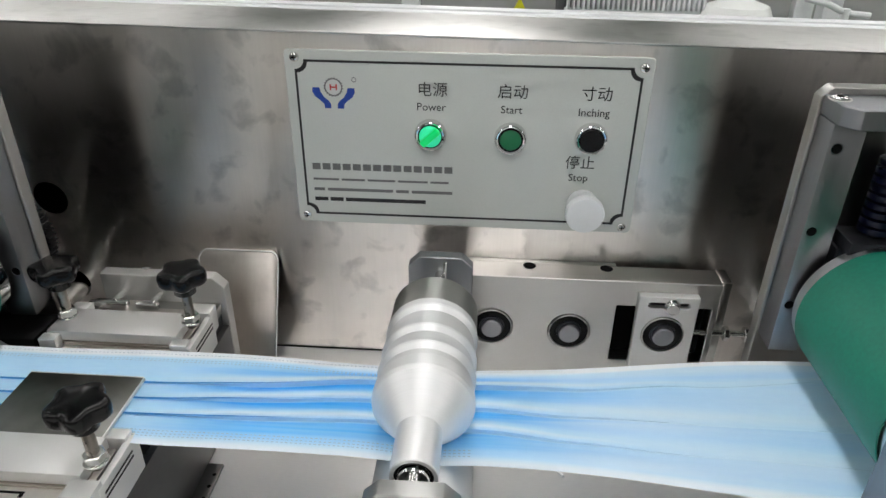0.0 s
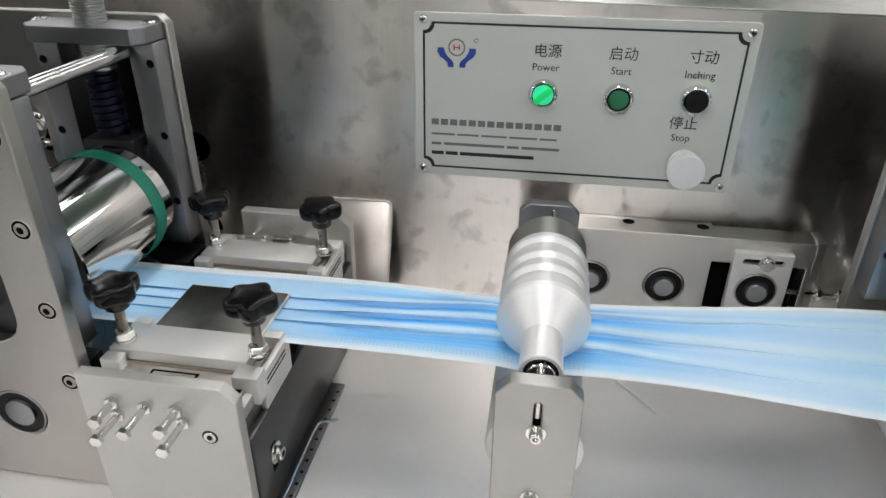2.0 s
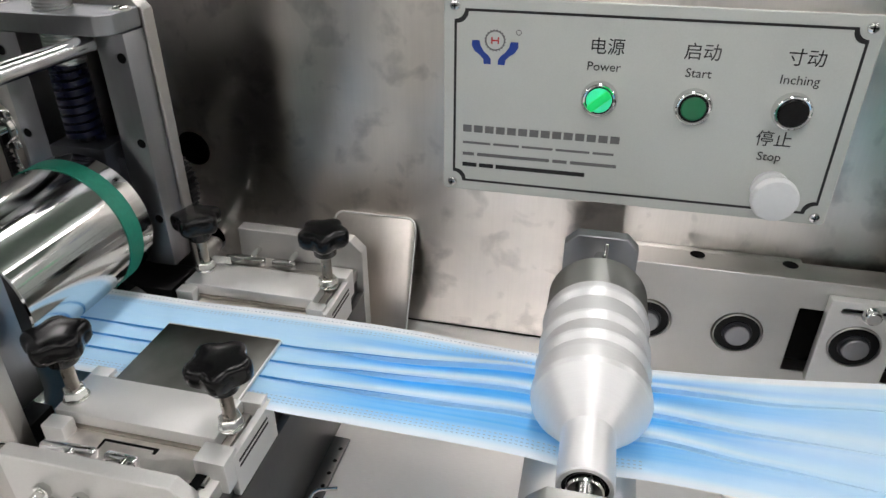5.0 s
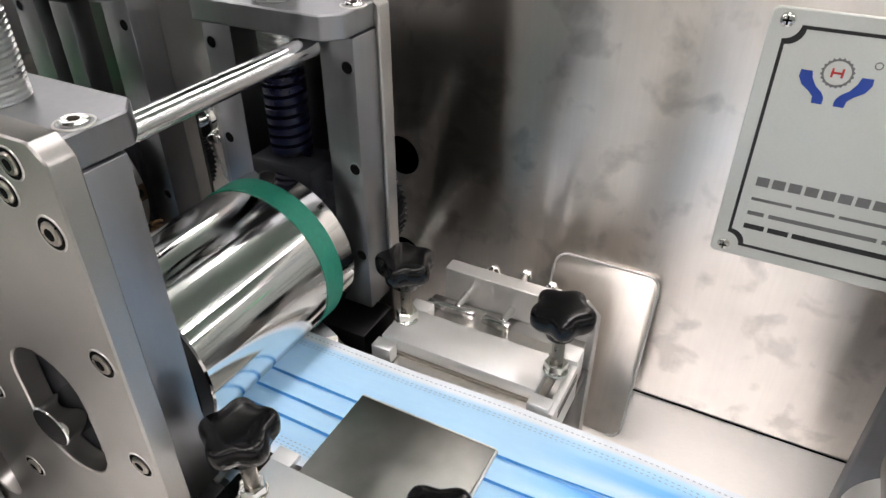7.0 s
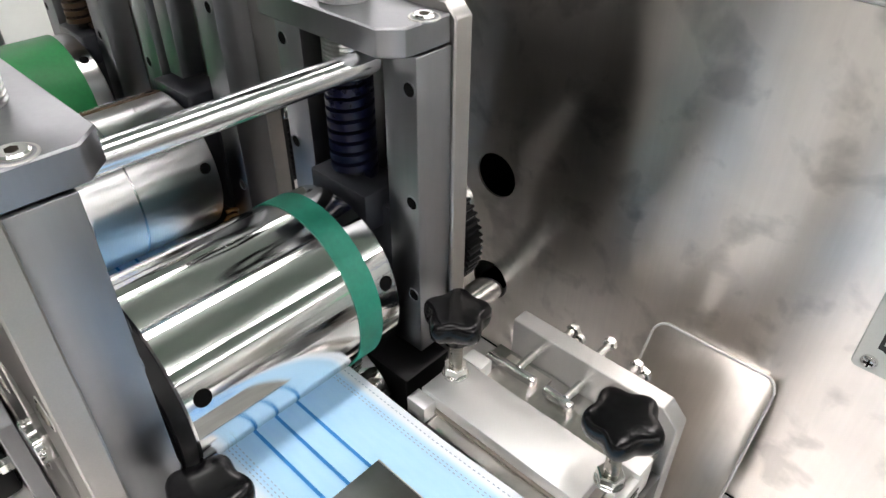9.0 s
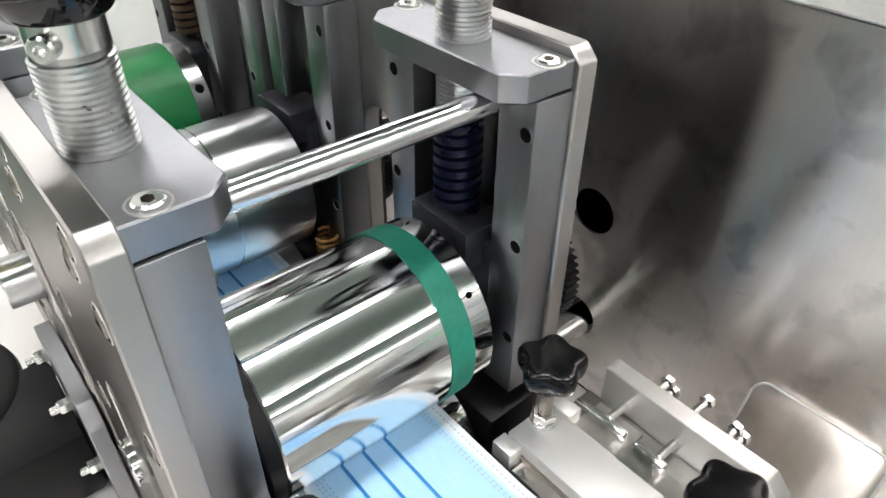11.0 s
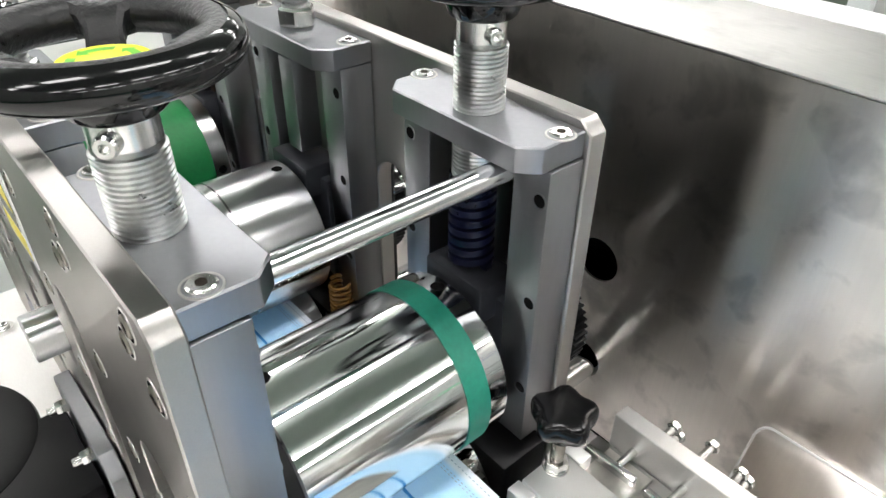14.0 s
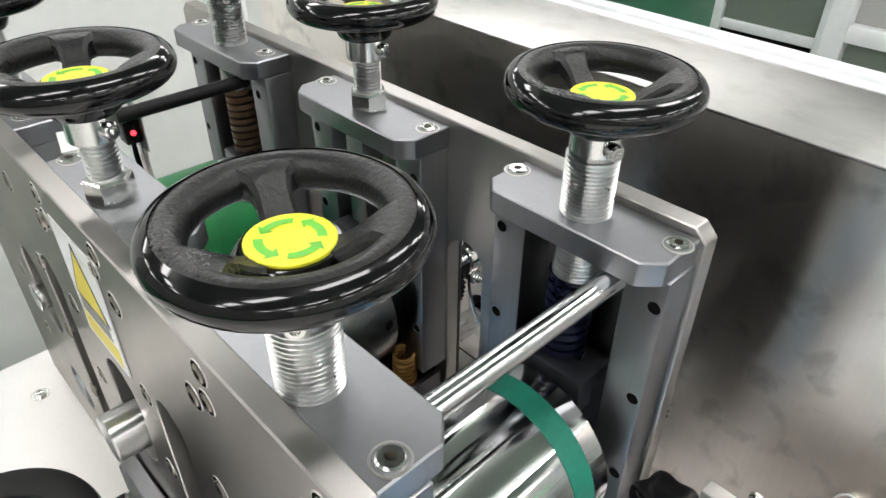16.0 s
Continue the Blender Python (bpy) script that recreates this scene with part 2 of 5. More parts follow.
def box(bm, x0, x1, y0, y1, z0, z1, bevel=0.0):
    r = bmesh.ops.create_cube(bm, size=1, matrix=Matrix.Translation(((x0 + x1) / 2, (y0 + y1) / 2, (z0 + z1) / 2)) @ Matrix.Diagonal((x1 - x0, y1 - y0, z1 - z0, 1)))
    if bevel:
        es = list({e for v in r["verts"] for e in v.link_edges})
        bmesh.ops.bevel(bm, geom=es, offset=bevel, segments=2, profile=0.5, affect="EDGES")
    return bm


def lathe(bm, profile, at=(0, 0, 0), axis="z", seg=32, turn=0.0):
    """Revolve (distance along the axis, radius) pairs; a radius of 0 closes the end."""
    m = Matrix.Translation(at) @ axis_matrix(axis)
    rings = []
    for h, r in profile:
        if r <= 1e-6:
            rings.append([bm.verts.new(m @ Vector((0, 0, h)))])
        else:
            rings.append([bm.verts.new(m @ Vector((r * math.cos(turn + 2 * math.pi * k / seg), r * math.sin(turn + 2 * math.pi * k / seg), h))) for k in range(seg)])
    for a, b in zip(rings, rings[1:]):
        for k in range(seg):
            j = (k + 1) % seg
            if len(a) == 1 and len(b) > 1:
                bm.faces.new((a[0], b[j], b[k]))
            elif len(b) == 1 and len(a) > 1:
                bm.faces.new((a[k], a[j], b[0]))
            elif len(a) > 1:
                bm.faces.new((a[k], a[j], b[j], b[k]))
    return bm


def rod(bm, at, axis, length, r, seg=24, edge=0.0006):
    return lathe(bm, [(0, 0), (0, r - edge), (edge, r), (length - edge, r), (length, r - edge), (length, 0)], at, axis, seg)


def hexa(bm, at, axis, length, across, turn=0.0):
    r = across / math.sqrt(3)
    return lathe(bm, [(0, 0), (0, r * 0.9), (length * 0.12, r), (length * 0.88, r), (length, r * 0.9), (length, 0)], at, axis, 6, turn)


def prism(bm, outline, axis, a0, a1, bevel=0.0, holes=()):
    """Extrude an outline (pairs in the plane across the axis) from a0 to a1; holes are further outlines cut right through."""
    def at(p, a):
        return {"y": (p[0], a, p[1]), "x": (a, p[0], p[1]), "z": (p[0], p[1], a)}[axis]

    faces = []
    for a in (a0, a1):
        loops = []
        for ring in (outline, *holes):
            vs = [bm.verts.new(at(p, a)) for p in ring]
            loops.append([bm.edges.new((vs[i], vs[(i + 1) % len(vs)])) for i in range(len(vs))])
        faces.append(loops)
    for la, lb in zip(*faces):
        for ea, eb in zip(la, lb):
            a, b = ea.verts
            c, d = eb.verts
            bm.faces.new((a, b, d, c))
    for loops in faces:
        if holes:
            bmesh.ops.triangle_fill(bm, use_beauty=True, use_dissolve=False, edges=[e for l in loops for e in l])
        else:
            bmesh.ops.contextual_create(bm, geom=loops[0])
    bmesh.ops.recalc_face_normals(bm, faces=bm.faces)
    if bevel:
        es = [e for e in bm.edges if len(e.link_faces) == 2 and e.calc_face_angle(0) > 0.6]
        bmesh.ops.bevel(bm, geom=es, offset=bevel, segments=1, affect="EDGES")
    return bm


def ring_points(cx, cz, r, n=24):
    return [(cx + r * math.cos(2 * math.pi * k / n), cz + r * math.sin(2 * math.pi * k / n)) for k in range(n)]


def slot_points(cx, z0, z1, r, n=10):
    """An upright oblong with round ends."""
    top = [(cx + r * math.cos(math.pi * k / n), z1 - r + r * math.sin(math.pi * k / n)) for k in range(n + 1)]
    return top + [(cx - r * math.cos(math.pi * k / n), z0 + r - r * math.sin(math.pi * k / n)) for k in range(n + 1)]


def sweep(bm, path, r, seg=10, width=None, height=None):
    """A tube along a path, round or of a flat section."""
    rings = []
    for i, p in enumerate(path):
        t = (Vector(path[min(i + 1, len(path) - 1)]) - Vector(path[max(i - 1, 0)])).normalized()
        up = Vector((0, 0, 1)) if abs(t.z) < 0.9 else Vector((1, 0, 0))
        s = t.cross(up).normalized()
        u = s.cross(t).normalized()
        if width:
            offs = [s * a * width / 2 + u * b * height / 2 for a, b in ((-1, -1), (1, -1), (1, 1), (-1, 1))]
        else:
            offs = [(s * math.cos(2 * math.pi * k / seg) + u * math.sin(2 * math.pi * k / seg)) * r for k in range(seg)]
        rings.append([bm.verts.new(Vector(p) + o) for o in offs])
    for a, b in zip(rings, rings[1:]):
        for k in range(len(a)):
            j = (k + 1) % len(a)
            bm.faces.new((a[k], a[j], b[j], b[k]))
    bm.faces.new(rings[0][::-1])
    bm.faces.new(rings[-1])
    return bm


def finish(bm, mat, name, sharp=0.55):
    bmesh.ops.recalc_face_normals(bm, faces=bm.faces)
    for f in bm.faces:
        f.smooth = True
    for e in bm.edges:
        e.smooth = len(e.link_faces) == 2 and e.calc_face_angle(0) < sharp
    me = bpy.data.meshes.new(name)
    bm.to_mesh(me)
    bm.free()
    me.materials.append(mat)
    return me


def thing(name, at, label, category, group=""):
    ob = new(name)
    ob.empty_display_size = 0.02
    ob.location = at
    return tagged(ob, label, category, group)


def origin(ob):
    p = Vector(ob.location)
    while ob.parent:
        ob = ob.parent
        p = p + Vector(ob.location)
    return p


def part(name, bm, mat, parent, label="", pivot=None, sharp=0.55):
    """Link a bmesh, drawn in world places, as one mesh under its parent."""
    base = origin(parent)
    p = Vector(pivot) if pivot else base
    bmesh.ops.translate(bm, vec=-p, verts=bm.verts)
    ob = new(name, finish(bm, mat, name, sharp))
    ob.parent = parent
    ob.location = p - base
    if label:
        ob["label"] = label
    return ob


def single(name, bm, mat, at, label, category, group="", kind=""):
    """A thing of one mesh, drawn in world places."""
    bmesh.ops.translate(bm, vec=-Vector(at), verts=bm.verts)
    ob = new(name, finish(bm, mat, name))
    ob.location = at
    return tagged(ob, label, category, group, kind)


def B():
    return bmesh.new()


def words(name, text, size, at, mat, parent, label=""):
    """Lettering of the built-in font, laid upright on a plane that faces -y, centred at a place."""
    cu = bpy.data.curves.new(name, "FONT")
    cu.body, cu.size, cu.align_x, cu.align_y, cu.extrude = text, size, "CENTER", "CENTER", 0.0001
    cu.resolution_u = 3
    tmp = new(name, cu)
    bpy.context.view_layer.update()
    me = bpy.data.meshes.new_from_object(tmp.evaluated_get(bpy.context.evaluated_depsgraph_get()))
    bpy.data.objects.remove(tmp)
    bpy.data.curves.remove(cu)
    me.transform(pose(0, 0, 0, 90))
    me.materials.clear()
    me.materials.append(mat)
    ob = new(name, me)
    ob.parent = parent
    ob.location = Vector(at) - origin(parent)
    if label:
        ob["label"] = label
    return ob


def socket_screw(name, at, axis, r, parent, mat=ZINC, sink=0.0, sign=1):
    """A round-headed screw with a hexagon socket: head and dark socket."""
    bm = B()
    n = 20
    ins = r * 0.48
    prof = [(0, r * 0.98), (0.55 * r, r), (0.8 * r, r * 0.9), (0.9 * r, r * 0.7), (0.9 * r, ins), (0.3 * r, ins), (0.3 * r, 0)]
    lathe(bm, [(sign * h, q) for h, q in prof], at, axis, n)
    return part(name, bm, mat, parent)


# ---- the room ----
FLOOR_Z, CEIL_Z = -0.85, 2.35
single("floor", box(B(), -6, 6, -4, 7, FLOOR_Z - 0.1, FLOOR_Z), FLOOR_GREEN, (0, 0, FLOOR_Z), "green epoxy-painted workshop floor", "floor", kind="structure")
single("ceiling", box(B(), -6, 6, -4, 7, CEIL_Z, CEIL_Z + 0.1), CEILING, (0, 0, CEIL_Z), "pale grey-green workshop ceiling with lamps", "ceiling", kind="structure")
for nm, b in (("wall_north", (-6, 6, 7, 7.15)), ("wall_south", (-6, 6, -4.15, -4)), ("wall_west", (-6.15, -6, -4, 7)), ("wall_east", (6, 6.15, -4, 7))):
    single(nm, box(B(), *b, FLOOR_Z, CEIL_Z), CABINET if nm == "wall_east" else WALL_WHITE, ((b[0] + b[1]) / 2, (b[2] + b[3]) / 2, FLOOR_Z), "white painted workshop wall" if nm == "wall_east" else "pale grey painted workshop wall", "wall", kind="structure")


def ceiling_light(x, y):
    t = thing("ceiling_light", (x, y, CEIL_Z), "white panel lamp hanging under the ceiling", "lamp", "ceiling lamps")
    part("housing", box(B(), x - 0.04, x + 0.04, y - 0.38, y + 0.38, CEIL_Z - 0.20, CEIL_Z, 0.006), FRAME_WHITE, t)
    part("diffuser", box(B(), x - 0.15, x + 0.15, y - 0.42, y + 0.42, CEIL_Z - 0.225, CEIL_Z - 0.201, 0.003), LAMP_GLOW, t)
    return t


first = ceiling_light(-4.9, -3.2)
for i in range(5):
    for j in range(8):
        if i or j:
            copy_thing(first, pose(-4.9 + 2.4 * i, -3.2 + 1.32 * j, CEIL_Z))

# ---- deck and back panel of the machine ----
WALL_Y, WALL_TOP = 0.586, 0.337


def settled(bm):
    """The panel's top edge falls slightly towards +x; parts along it follow."""
    for v in bm.verts:
        v.co.z -= (0.0072 + 0.0125 * v.co.x) * min(1, max(0, v.co.z / WALL_TOP))
    return bm


bm = box(B(), -0.93, 0.75, -0.62, 0.70, -0.006, 0.0, 0.001)
single("machine_deck", bm, DECK, (0, 0.3, 0), "satin stainless steel machine deck sheet", "deck", kind="structure")
single("machine_base", box(B(), -0.92, 0.74, -0.60, 0.68, FLOOR_Z, -0.007, 0.004), CABINET, (0, 0.3, FLOOR_Z), "white enamelled machine base cabinet", "base", kind="structure")

panel = tagged(new("back_panel"), "brushed stainless back panel with smudges and shaft holes", "panel", kind="structure")
panel.location = (0, WALL_Y, 0)
outline = [(-0.95, 0.0), (0.75, 0.0), (0.75, WALL_TOP), (-0.95, WALL_TOP)]
holes = [ring_points(x, z * 1.005, 0.0175, 28) for x in (-0.424, -0.605, -0.77) for z in (0.167, 0.069)]
part("sheet", settled(prism(B(), outline, "y", WALL_Y, WALL_Y + 0.002, holes=holes)), STEEL, panel)
part("top_lip", settled(box(B(), -0.95, 0.75, WALL_Y - 0.0004, 0.690, WALL_TOP + 0.0002, WALL_TOP + 0.0022, 0.0008)), LIP, panel)
part("rear_sheet", settled(box(B(), -0.95, 0.75, 0.684, 0.686, 0.0, WALL_TOP)), HOLE, panel)
part("end_sheet", box(B(), -0.952, -0.95, WALL_Y, 0.686, 0.0, WALL_TOP), STEEL, panel)
part("floor_joint", box(B(), -0.94, 0.74, WALL_Y - 0.0010, WALL_Y - 0.0002, 0.0002, 0.0013), HOLE, panel, "dark joint along the deck")
guard = thing("edge_profile", (0, 0.71, 0.30), "white double-ribbed extrusion behind the back panel", "profile")
part("lower_rib", settled(box(B(), -1.2, 1.2, 0.692, 0.706, 0.28, 0.3395, 0.002)), FRAME_WHITE, guard)
part("upper_rib", settled(box(B(), -1.2, 1.2, 0.712, 0.728, 0.28, 0.3405, 0.002)), FRAME_WHITE, guard)
part("web", settled(box(B(), -1.2, 1.2, 0.7055, 0.7125, 0.28, 0.334)), FRAME_WHITE, guard)
part("foot", box(B(), -1.2, 1.2, 0.70, 0.73, FLOOR_Z, 0.281), CABINET, guard)

# leaning cover sheet
cv = thing("cover_sheet", (-0.24, 0.56, 0), "small stainless cover sheet leaning on the back panel", "cover")
bm = B()
pts = []
for (cx, cz, a0) in ((-0.209, 0.109, 0), (-0.272, 0.109, 90)):
    pts += [(cx + 0.009 * math.cos(radians(a0 + 15 * k)), cz + 0.009 * math.sin(radians(a0 + 15 * k))) for k in range(7)]
pts += [(-0.281, 0.0005), (-0.209, 0.0005), (-0.2045, 0.0016), (-0.2012, 0.0048), (-0.200, 0.009)]
prism(bm, pts, "y", 0.0, 0.0025, 0.0005)
for v in bm.verts:
    v.co.y += 0.528 + (0.584 - 0.528) * v.co.z / 0.118
part("sheet", bm, COVER, cv)


def lean(z):
    return 0.528 + (0.584 - 0.528) * z / 0.118


# added dark sheet: the cover's shaded back, as the panel mirrors it
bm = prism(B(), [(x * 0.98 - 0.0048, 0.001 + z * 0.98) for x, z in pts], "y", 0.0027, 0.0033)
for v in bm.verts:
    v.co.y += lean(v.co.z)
part("rear_face", bm, SCALE, cv, "added dark sheet standing for the shade behind the cover")
# thin pale strip added as the highlight along the sheet's edge
part("rolled_edge", sweep(B(), [(x, lean(z) - 0.0002, z) for x, z in [(-0.209, 0.0009), (-0.2045, 0.0016), (-0.2012, 0.0048), (-0.200, 0.009)] + pts[:14] + [(-0.281, 0.001)]], 0.0009, 8), ALU_MATTE, cv, "added bright strip for the highlight on the sheet's edge")

# ---- control panel ----
cp = thing("control_panel", (-0.016, WALL_Y, 0.236), "silver-grey printed control plate with buttons and lettering", "control panel")
PY = WALL_Y - 0.0035
px0, px1, pz0, pz1 = -0.174, 0.142, 0.155, 0.319


def rounded(x0, x1, z0, z1, r, n=5):
    out = []
    for cx, cz, a0 in ((x1 - r, z1 - r, 0), (x0 + r, z1 - r, 90), (x0 + r, z0 + r, 180), (x1 - r, z0 + r, 270)):
        out += [(cx + r * math.cos(radians(a0 + 90 * k / n)), cz + r * math.sin(radians(a0 + 90 * k / n))) for k in range(n + 1)]
    return out


part("plate", prism(B(), rounded(px0, px1, pz0, pz1, 0.004), "y", PY, WALL_Y - 0.0002, 0.0006), PANEL, cp)


def border(inset, notch):
    """Border outline with concave corners."""
    x0, x1, z0, z1 = px0 + inset, px1 - inset, pz0 + inset, pz1 - inset
    out = []
    for cx, cz, a0 in ((x1, z1, 270), (x0, z1, 0), (x0, z0, 90), (x1, z0, 180)):
        arc = [(cx + notch * math.cos(radians(a0 - 90 * k / 6)), cz + notch * math.sin(radians(a0 - 90 * k / 6))) for k in range(7)]
        out += arc
    return out


bm = B()
prism(bm, border(0.0085, 0.0085), "y", PY - 0.0003, PY + 0.0002, holes=[border(0.0105, 0.0094)])
part("border_line", bm, INK, cp)
for x, z in ((-0.165, 0.3125), (0.1335, 0.3105), (0.1335, 0.161), (-0.166, 0.162)):
    bm = lathe(B(), [(0, 0.0042), (-0.0012, 0.0038), (-0.0022, 0.0022), (-0.0024, 0)], (x, PY, z), "y", 20)
    s = part("plate_screw", bm, ZINC, cp)
    bm = box(B(), x - 0.0024, x + 0.0024, PY - 0.0027, PY - 0.0020, z - 0.0005, z + 0.0005)
    box(bm, x - 0.0005, x + 0.0005, PY - 0.0027, PY - 0.0020, z - 0.0024, z + 0.0024)
    part("cross_slot", bm, HOLE, s)


def bezel(x, z, name, r=0.0138):
    bm = lathe(B(), [(0, r * 1.04), (-0.003, r * 1.04), (-0.0062, r * 0.96), (-0.0068, r * 0.90), (-0.0064, r * 0.80), (-0.003, r * 0.78)], (x, PY, z), "y", 36)
    return part(name, bm, CHROME, cp)


BX = [(-0.047, 0.2465), (0.0245, 0.2455), (0.0955, 0.2475)]
b = bezel(*BX[0], "power_switch")
part("lens", lathe(B(), [(-0.003, 0.0100), (-0.0062, 0.0099), (-0.0070, 0.0090), (-0.0070, 0)], (BX[0][0], PY, BX[0][1]), "y", 32), LIT_PALE, b, "lit pale green lens")
part("inner_ring", lathe(B(), [(-0.0040, 0.0110), (-0.0066, 0.0109), (-0.0066, 0.0101), (-0.0040, 0.0100)], (BX[0][0], PY, BX[0][1]), "y", 32), DULL, b)
bm = box(B(), -0.0096, 0.0102, -0.0062, 0.0, -0.0031, 0.0031, 0.0012)
bmesh.ops.transform(bm, matrix=pose(BX[0][0], PY - 0.0066, BX[0][1], 0, -42, 0), verts=bm.verts)
part("turn_grip", bm, LIT_GREEN, b, "glowing green turn grip")
b = bezel(*BX[1], "start_button")
part("cap", lathe(B(), [(-0.003, 0.0094), (-0.0066, 0.0094), (-0.0074, 0.0086), (-0.0074, 0)], (BX[1][0], PY, BX[1][1]), "y", 32), GREEN_CAP, b, "dark green cap")
part("collar", lathe(B(), [(-0.0040, 0.0110), (-0.0070, 0.0109), (-0.0070, 0.0095), (-0.004, 0.0094)], (BX[1][0], PY, BX[1][1]), "y", 32), BLACK, b)
b = bezel(*BX[2], "inching_button")
part("cap", lathe(B(), [(-0.003, 0.0110), (-0.0070, 0.0110), (-0.0078, 0.0100), (-0.0078, 0)], (BX[2][0], PY, BX[2][1]), "y", 32), BLACK, b, "black cap")
SX, SZ = 0.0945, 0.1835
sb = part("stop_button", lathe(B(), [(0, 0.0145), (-0.005, 0.0145), (-0.006, 0.009), (-0.016, 0.009)], (SX, PY, SZ), "y", 32), WHITE_CAP, cp)
part("mushroom_head", lathe(B(), [(-0.016, 0.009), (-0.017, 0.0165), (-0.019, 0.0175), (-0.024, 0.0175), (-0.0262, 0.0165), (-0.027, 0.013), (-0.0272, 0)], (SX, PY, SZ), "y", 40), WHITE_CAP, sb, "white mushroom head")
TY = PY - 0.0004
for txt, x, z, s in (("电源", -0.0455, 0.2865, 0.0135), ("启动", 0.0245, 0.2865, 0.0135), ("寸动", 0.0965, 0.2865, 0.0135), ("停止", 0.0885, 0.2235, 0.0135),
                     ("Power", -0.0465, 0.2715, 0.0098), ("Start", 0.0240, 0.2710, 0.0098), ("Inching", 0.0955, 0.2705, 0.0098), ("Stop", 0.0880, 0.2095, 0.0098)):
    words("lettering", txt, s, (x, TY, z), INK, cp)


def bars(z, h, widths, x0, gap, mat):
    """A row of plain bars that stands for writing."""
    x = x0
    for w in widths:
        part("text_bar", box(B(), x, x + w, PY - 0.0003, PY + 0.0002, z - h / 2, z + h / 2), mat, cp)
        x += w + gap


bars(0.2125, 0.0062, [0.0074] * 14, -0.157, 0.00205, GREY_INK)
bars(0.1998, 0.0020, [0.024, 0.022, 0.026, 0.028, 0.017], -0.157, 0.0025, GREY_INK)
bars(0.1895, 0.0028, [0.010, 0.062, 0.012, 0.038], -0.157, 0.0028, GREY_INK)
bars(0.1795, 0.0036, [0.0125, 0.0125, 0.076], -0.157, 0.0022, INK)
# emblem: two blue arms below a toothed ring
EX, EZ = -0.1325, 0.2865
for sgn in (-1, 1):
    pth = [(sgn * 0.0155, 0.0), (sgn * 0.0152, -0.004), (sgn * 0.0125, -0.0085), (sgn * 0.0085, -0.0115), (sgn * 0.0060, -0.0145), (sgn * 0.0057, -0.0185)]
    bm = B()
    wd = [0.0060, 0.0072, 0.0076, 0.0070, 0.0060, 0.0056]
    vs = []
    for (x, z), w in zip(pth, wd):
        vs.append([bm.verts.new((EX + x + d * w / 2, y, EZ + z)) for d in (-1, 1) for y in (PY - 0.0003, PY + 0.0002)])
    for a, c in zip(vs, vs[1:]):
        for k in ((0, 1), (1, 3), (3, 2), (2, 0)):
            bm.faces.new((a[k[0]], a[k[1]], c[k[1]], c[k[0]]))
    part("emblem_arm", bm, BLUE_INK, cp)
bm = B()
gear = []
for k in range(40):
    rr = 0.0088 if k % 2 else 0.0078
    gear.append((EX + rr * math.cos(math.pi * k / 20), EZ + 0.0005 + rr * math.sin(math.pi * k / 20)))
prism(bm, gear, "y", PY - 0.0003, PY + 0.0002, holes=[ring_points(EX, EZ + 0.0005, 0.0069, 30)])
part("emblem_ring", bm, GREY_INK, cp)
bm = box(B(), EX - 0.0032, EX - 0.0020, PY - 0.0003, PY + 0.0002, EZ - 0.0022, EZ + 0.0030)
box(bm, EX + 0.0020, EX + 0.0032, PY - 0.0003, PY + 0.0002, EZ - 0.0020, EZ + 0.0032)
box(bm, EX - 0.0020, EX + 0.0020, PY - 0.0003, PY + 0.0002, EZ - 0.0001, EZ + 0.0011)
part("emblem_mark", bm, RED_INK, cp)
part("emblem_dot", prism(B(), ring_points(EX + 0.0185, EZ + 0.0075, 0.0022, 16), "y", PY - 0.0003, PY + 0.0002, holes=[ring_points(EX + 0.0185, EZ + 0.0075, 0.0016, 16)]), GREY_INK, cp)

# ---- pressing stations ----
YC = 0.376
ROLL_Z, ROLL_R, LOW_Z = 0.170, 0.052, 0.065
FAR, NEAR = (0.476, 0.488), (0.264, 0.2755)


def cheek(name, x0, x1, y0, y1, label, stations, chamfer_ends):
    t = thing(name, ((x0 + x1) / 2, (y0 + y1) / 2, 0), label, "cheek plate", "cheek plates")
    top, c = 0.3265, 0.007
    out = [(x0, 0.0005), (x1, 0.0005), (x1, top - c), (x1 - c, top), (x0 + c, top), (x0, top - c)]
    cut = []
    for s in stations:
        cut.append(slot_points(s + 0.001, 0.135, 0.214, 0.0235))
        cut.append(ring_points(s, 0.068, 0.0215, 24))
    for a, b2 in zip(stations, stations[1:]):
        cut.append(slot_points((a + b2) / 2 - 0.012, 0.05, 0.242, 0.0165))
    part("plate", prism(B(), out, "y", y0, y1, 0.0008, holes=cut), CHEEK, t)
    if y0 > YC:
        # added dark sheet that puts in the shade between cheek plate and panel
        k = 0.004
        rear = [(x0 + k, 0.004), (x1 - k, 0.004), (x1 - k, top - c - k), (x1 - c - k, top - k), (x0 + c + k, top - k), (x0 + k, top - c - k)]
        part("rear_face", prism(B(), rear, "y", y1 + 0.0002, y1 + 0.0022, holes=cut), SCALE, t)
    return t


ST = (-0.421, -0.605, -0.770)
far_cheek = cheek("cheek_plate", -0.90, -0.367, *FAR, "grey anodised cheek plate standing on the deck", ST[::-1], True)
near_cheek = cheek("cheek_plate", -0.90, -0.358, *NEAR, "grey anodised cheek plate with slots and sunk screws", ST[::-1], True)
SR = 0.289
right_cheek = cheek("cheek_plate", 0.231, 0.62, *FAR, "grey anodised cheek plate beside the web inlet", (SR, 0.52), True)
right_near = cheek("cheek_plate", 0.231, 0.62, *NEAR, "grey anodised cheek plate beside the web inlet", (SR, 0.52), True)


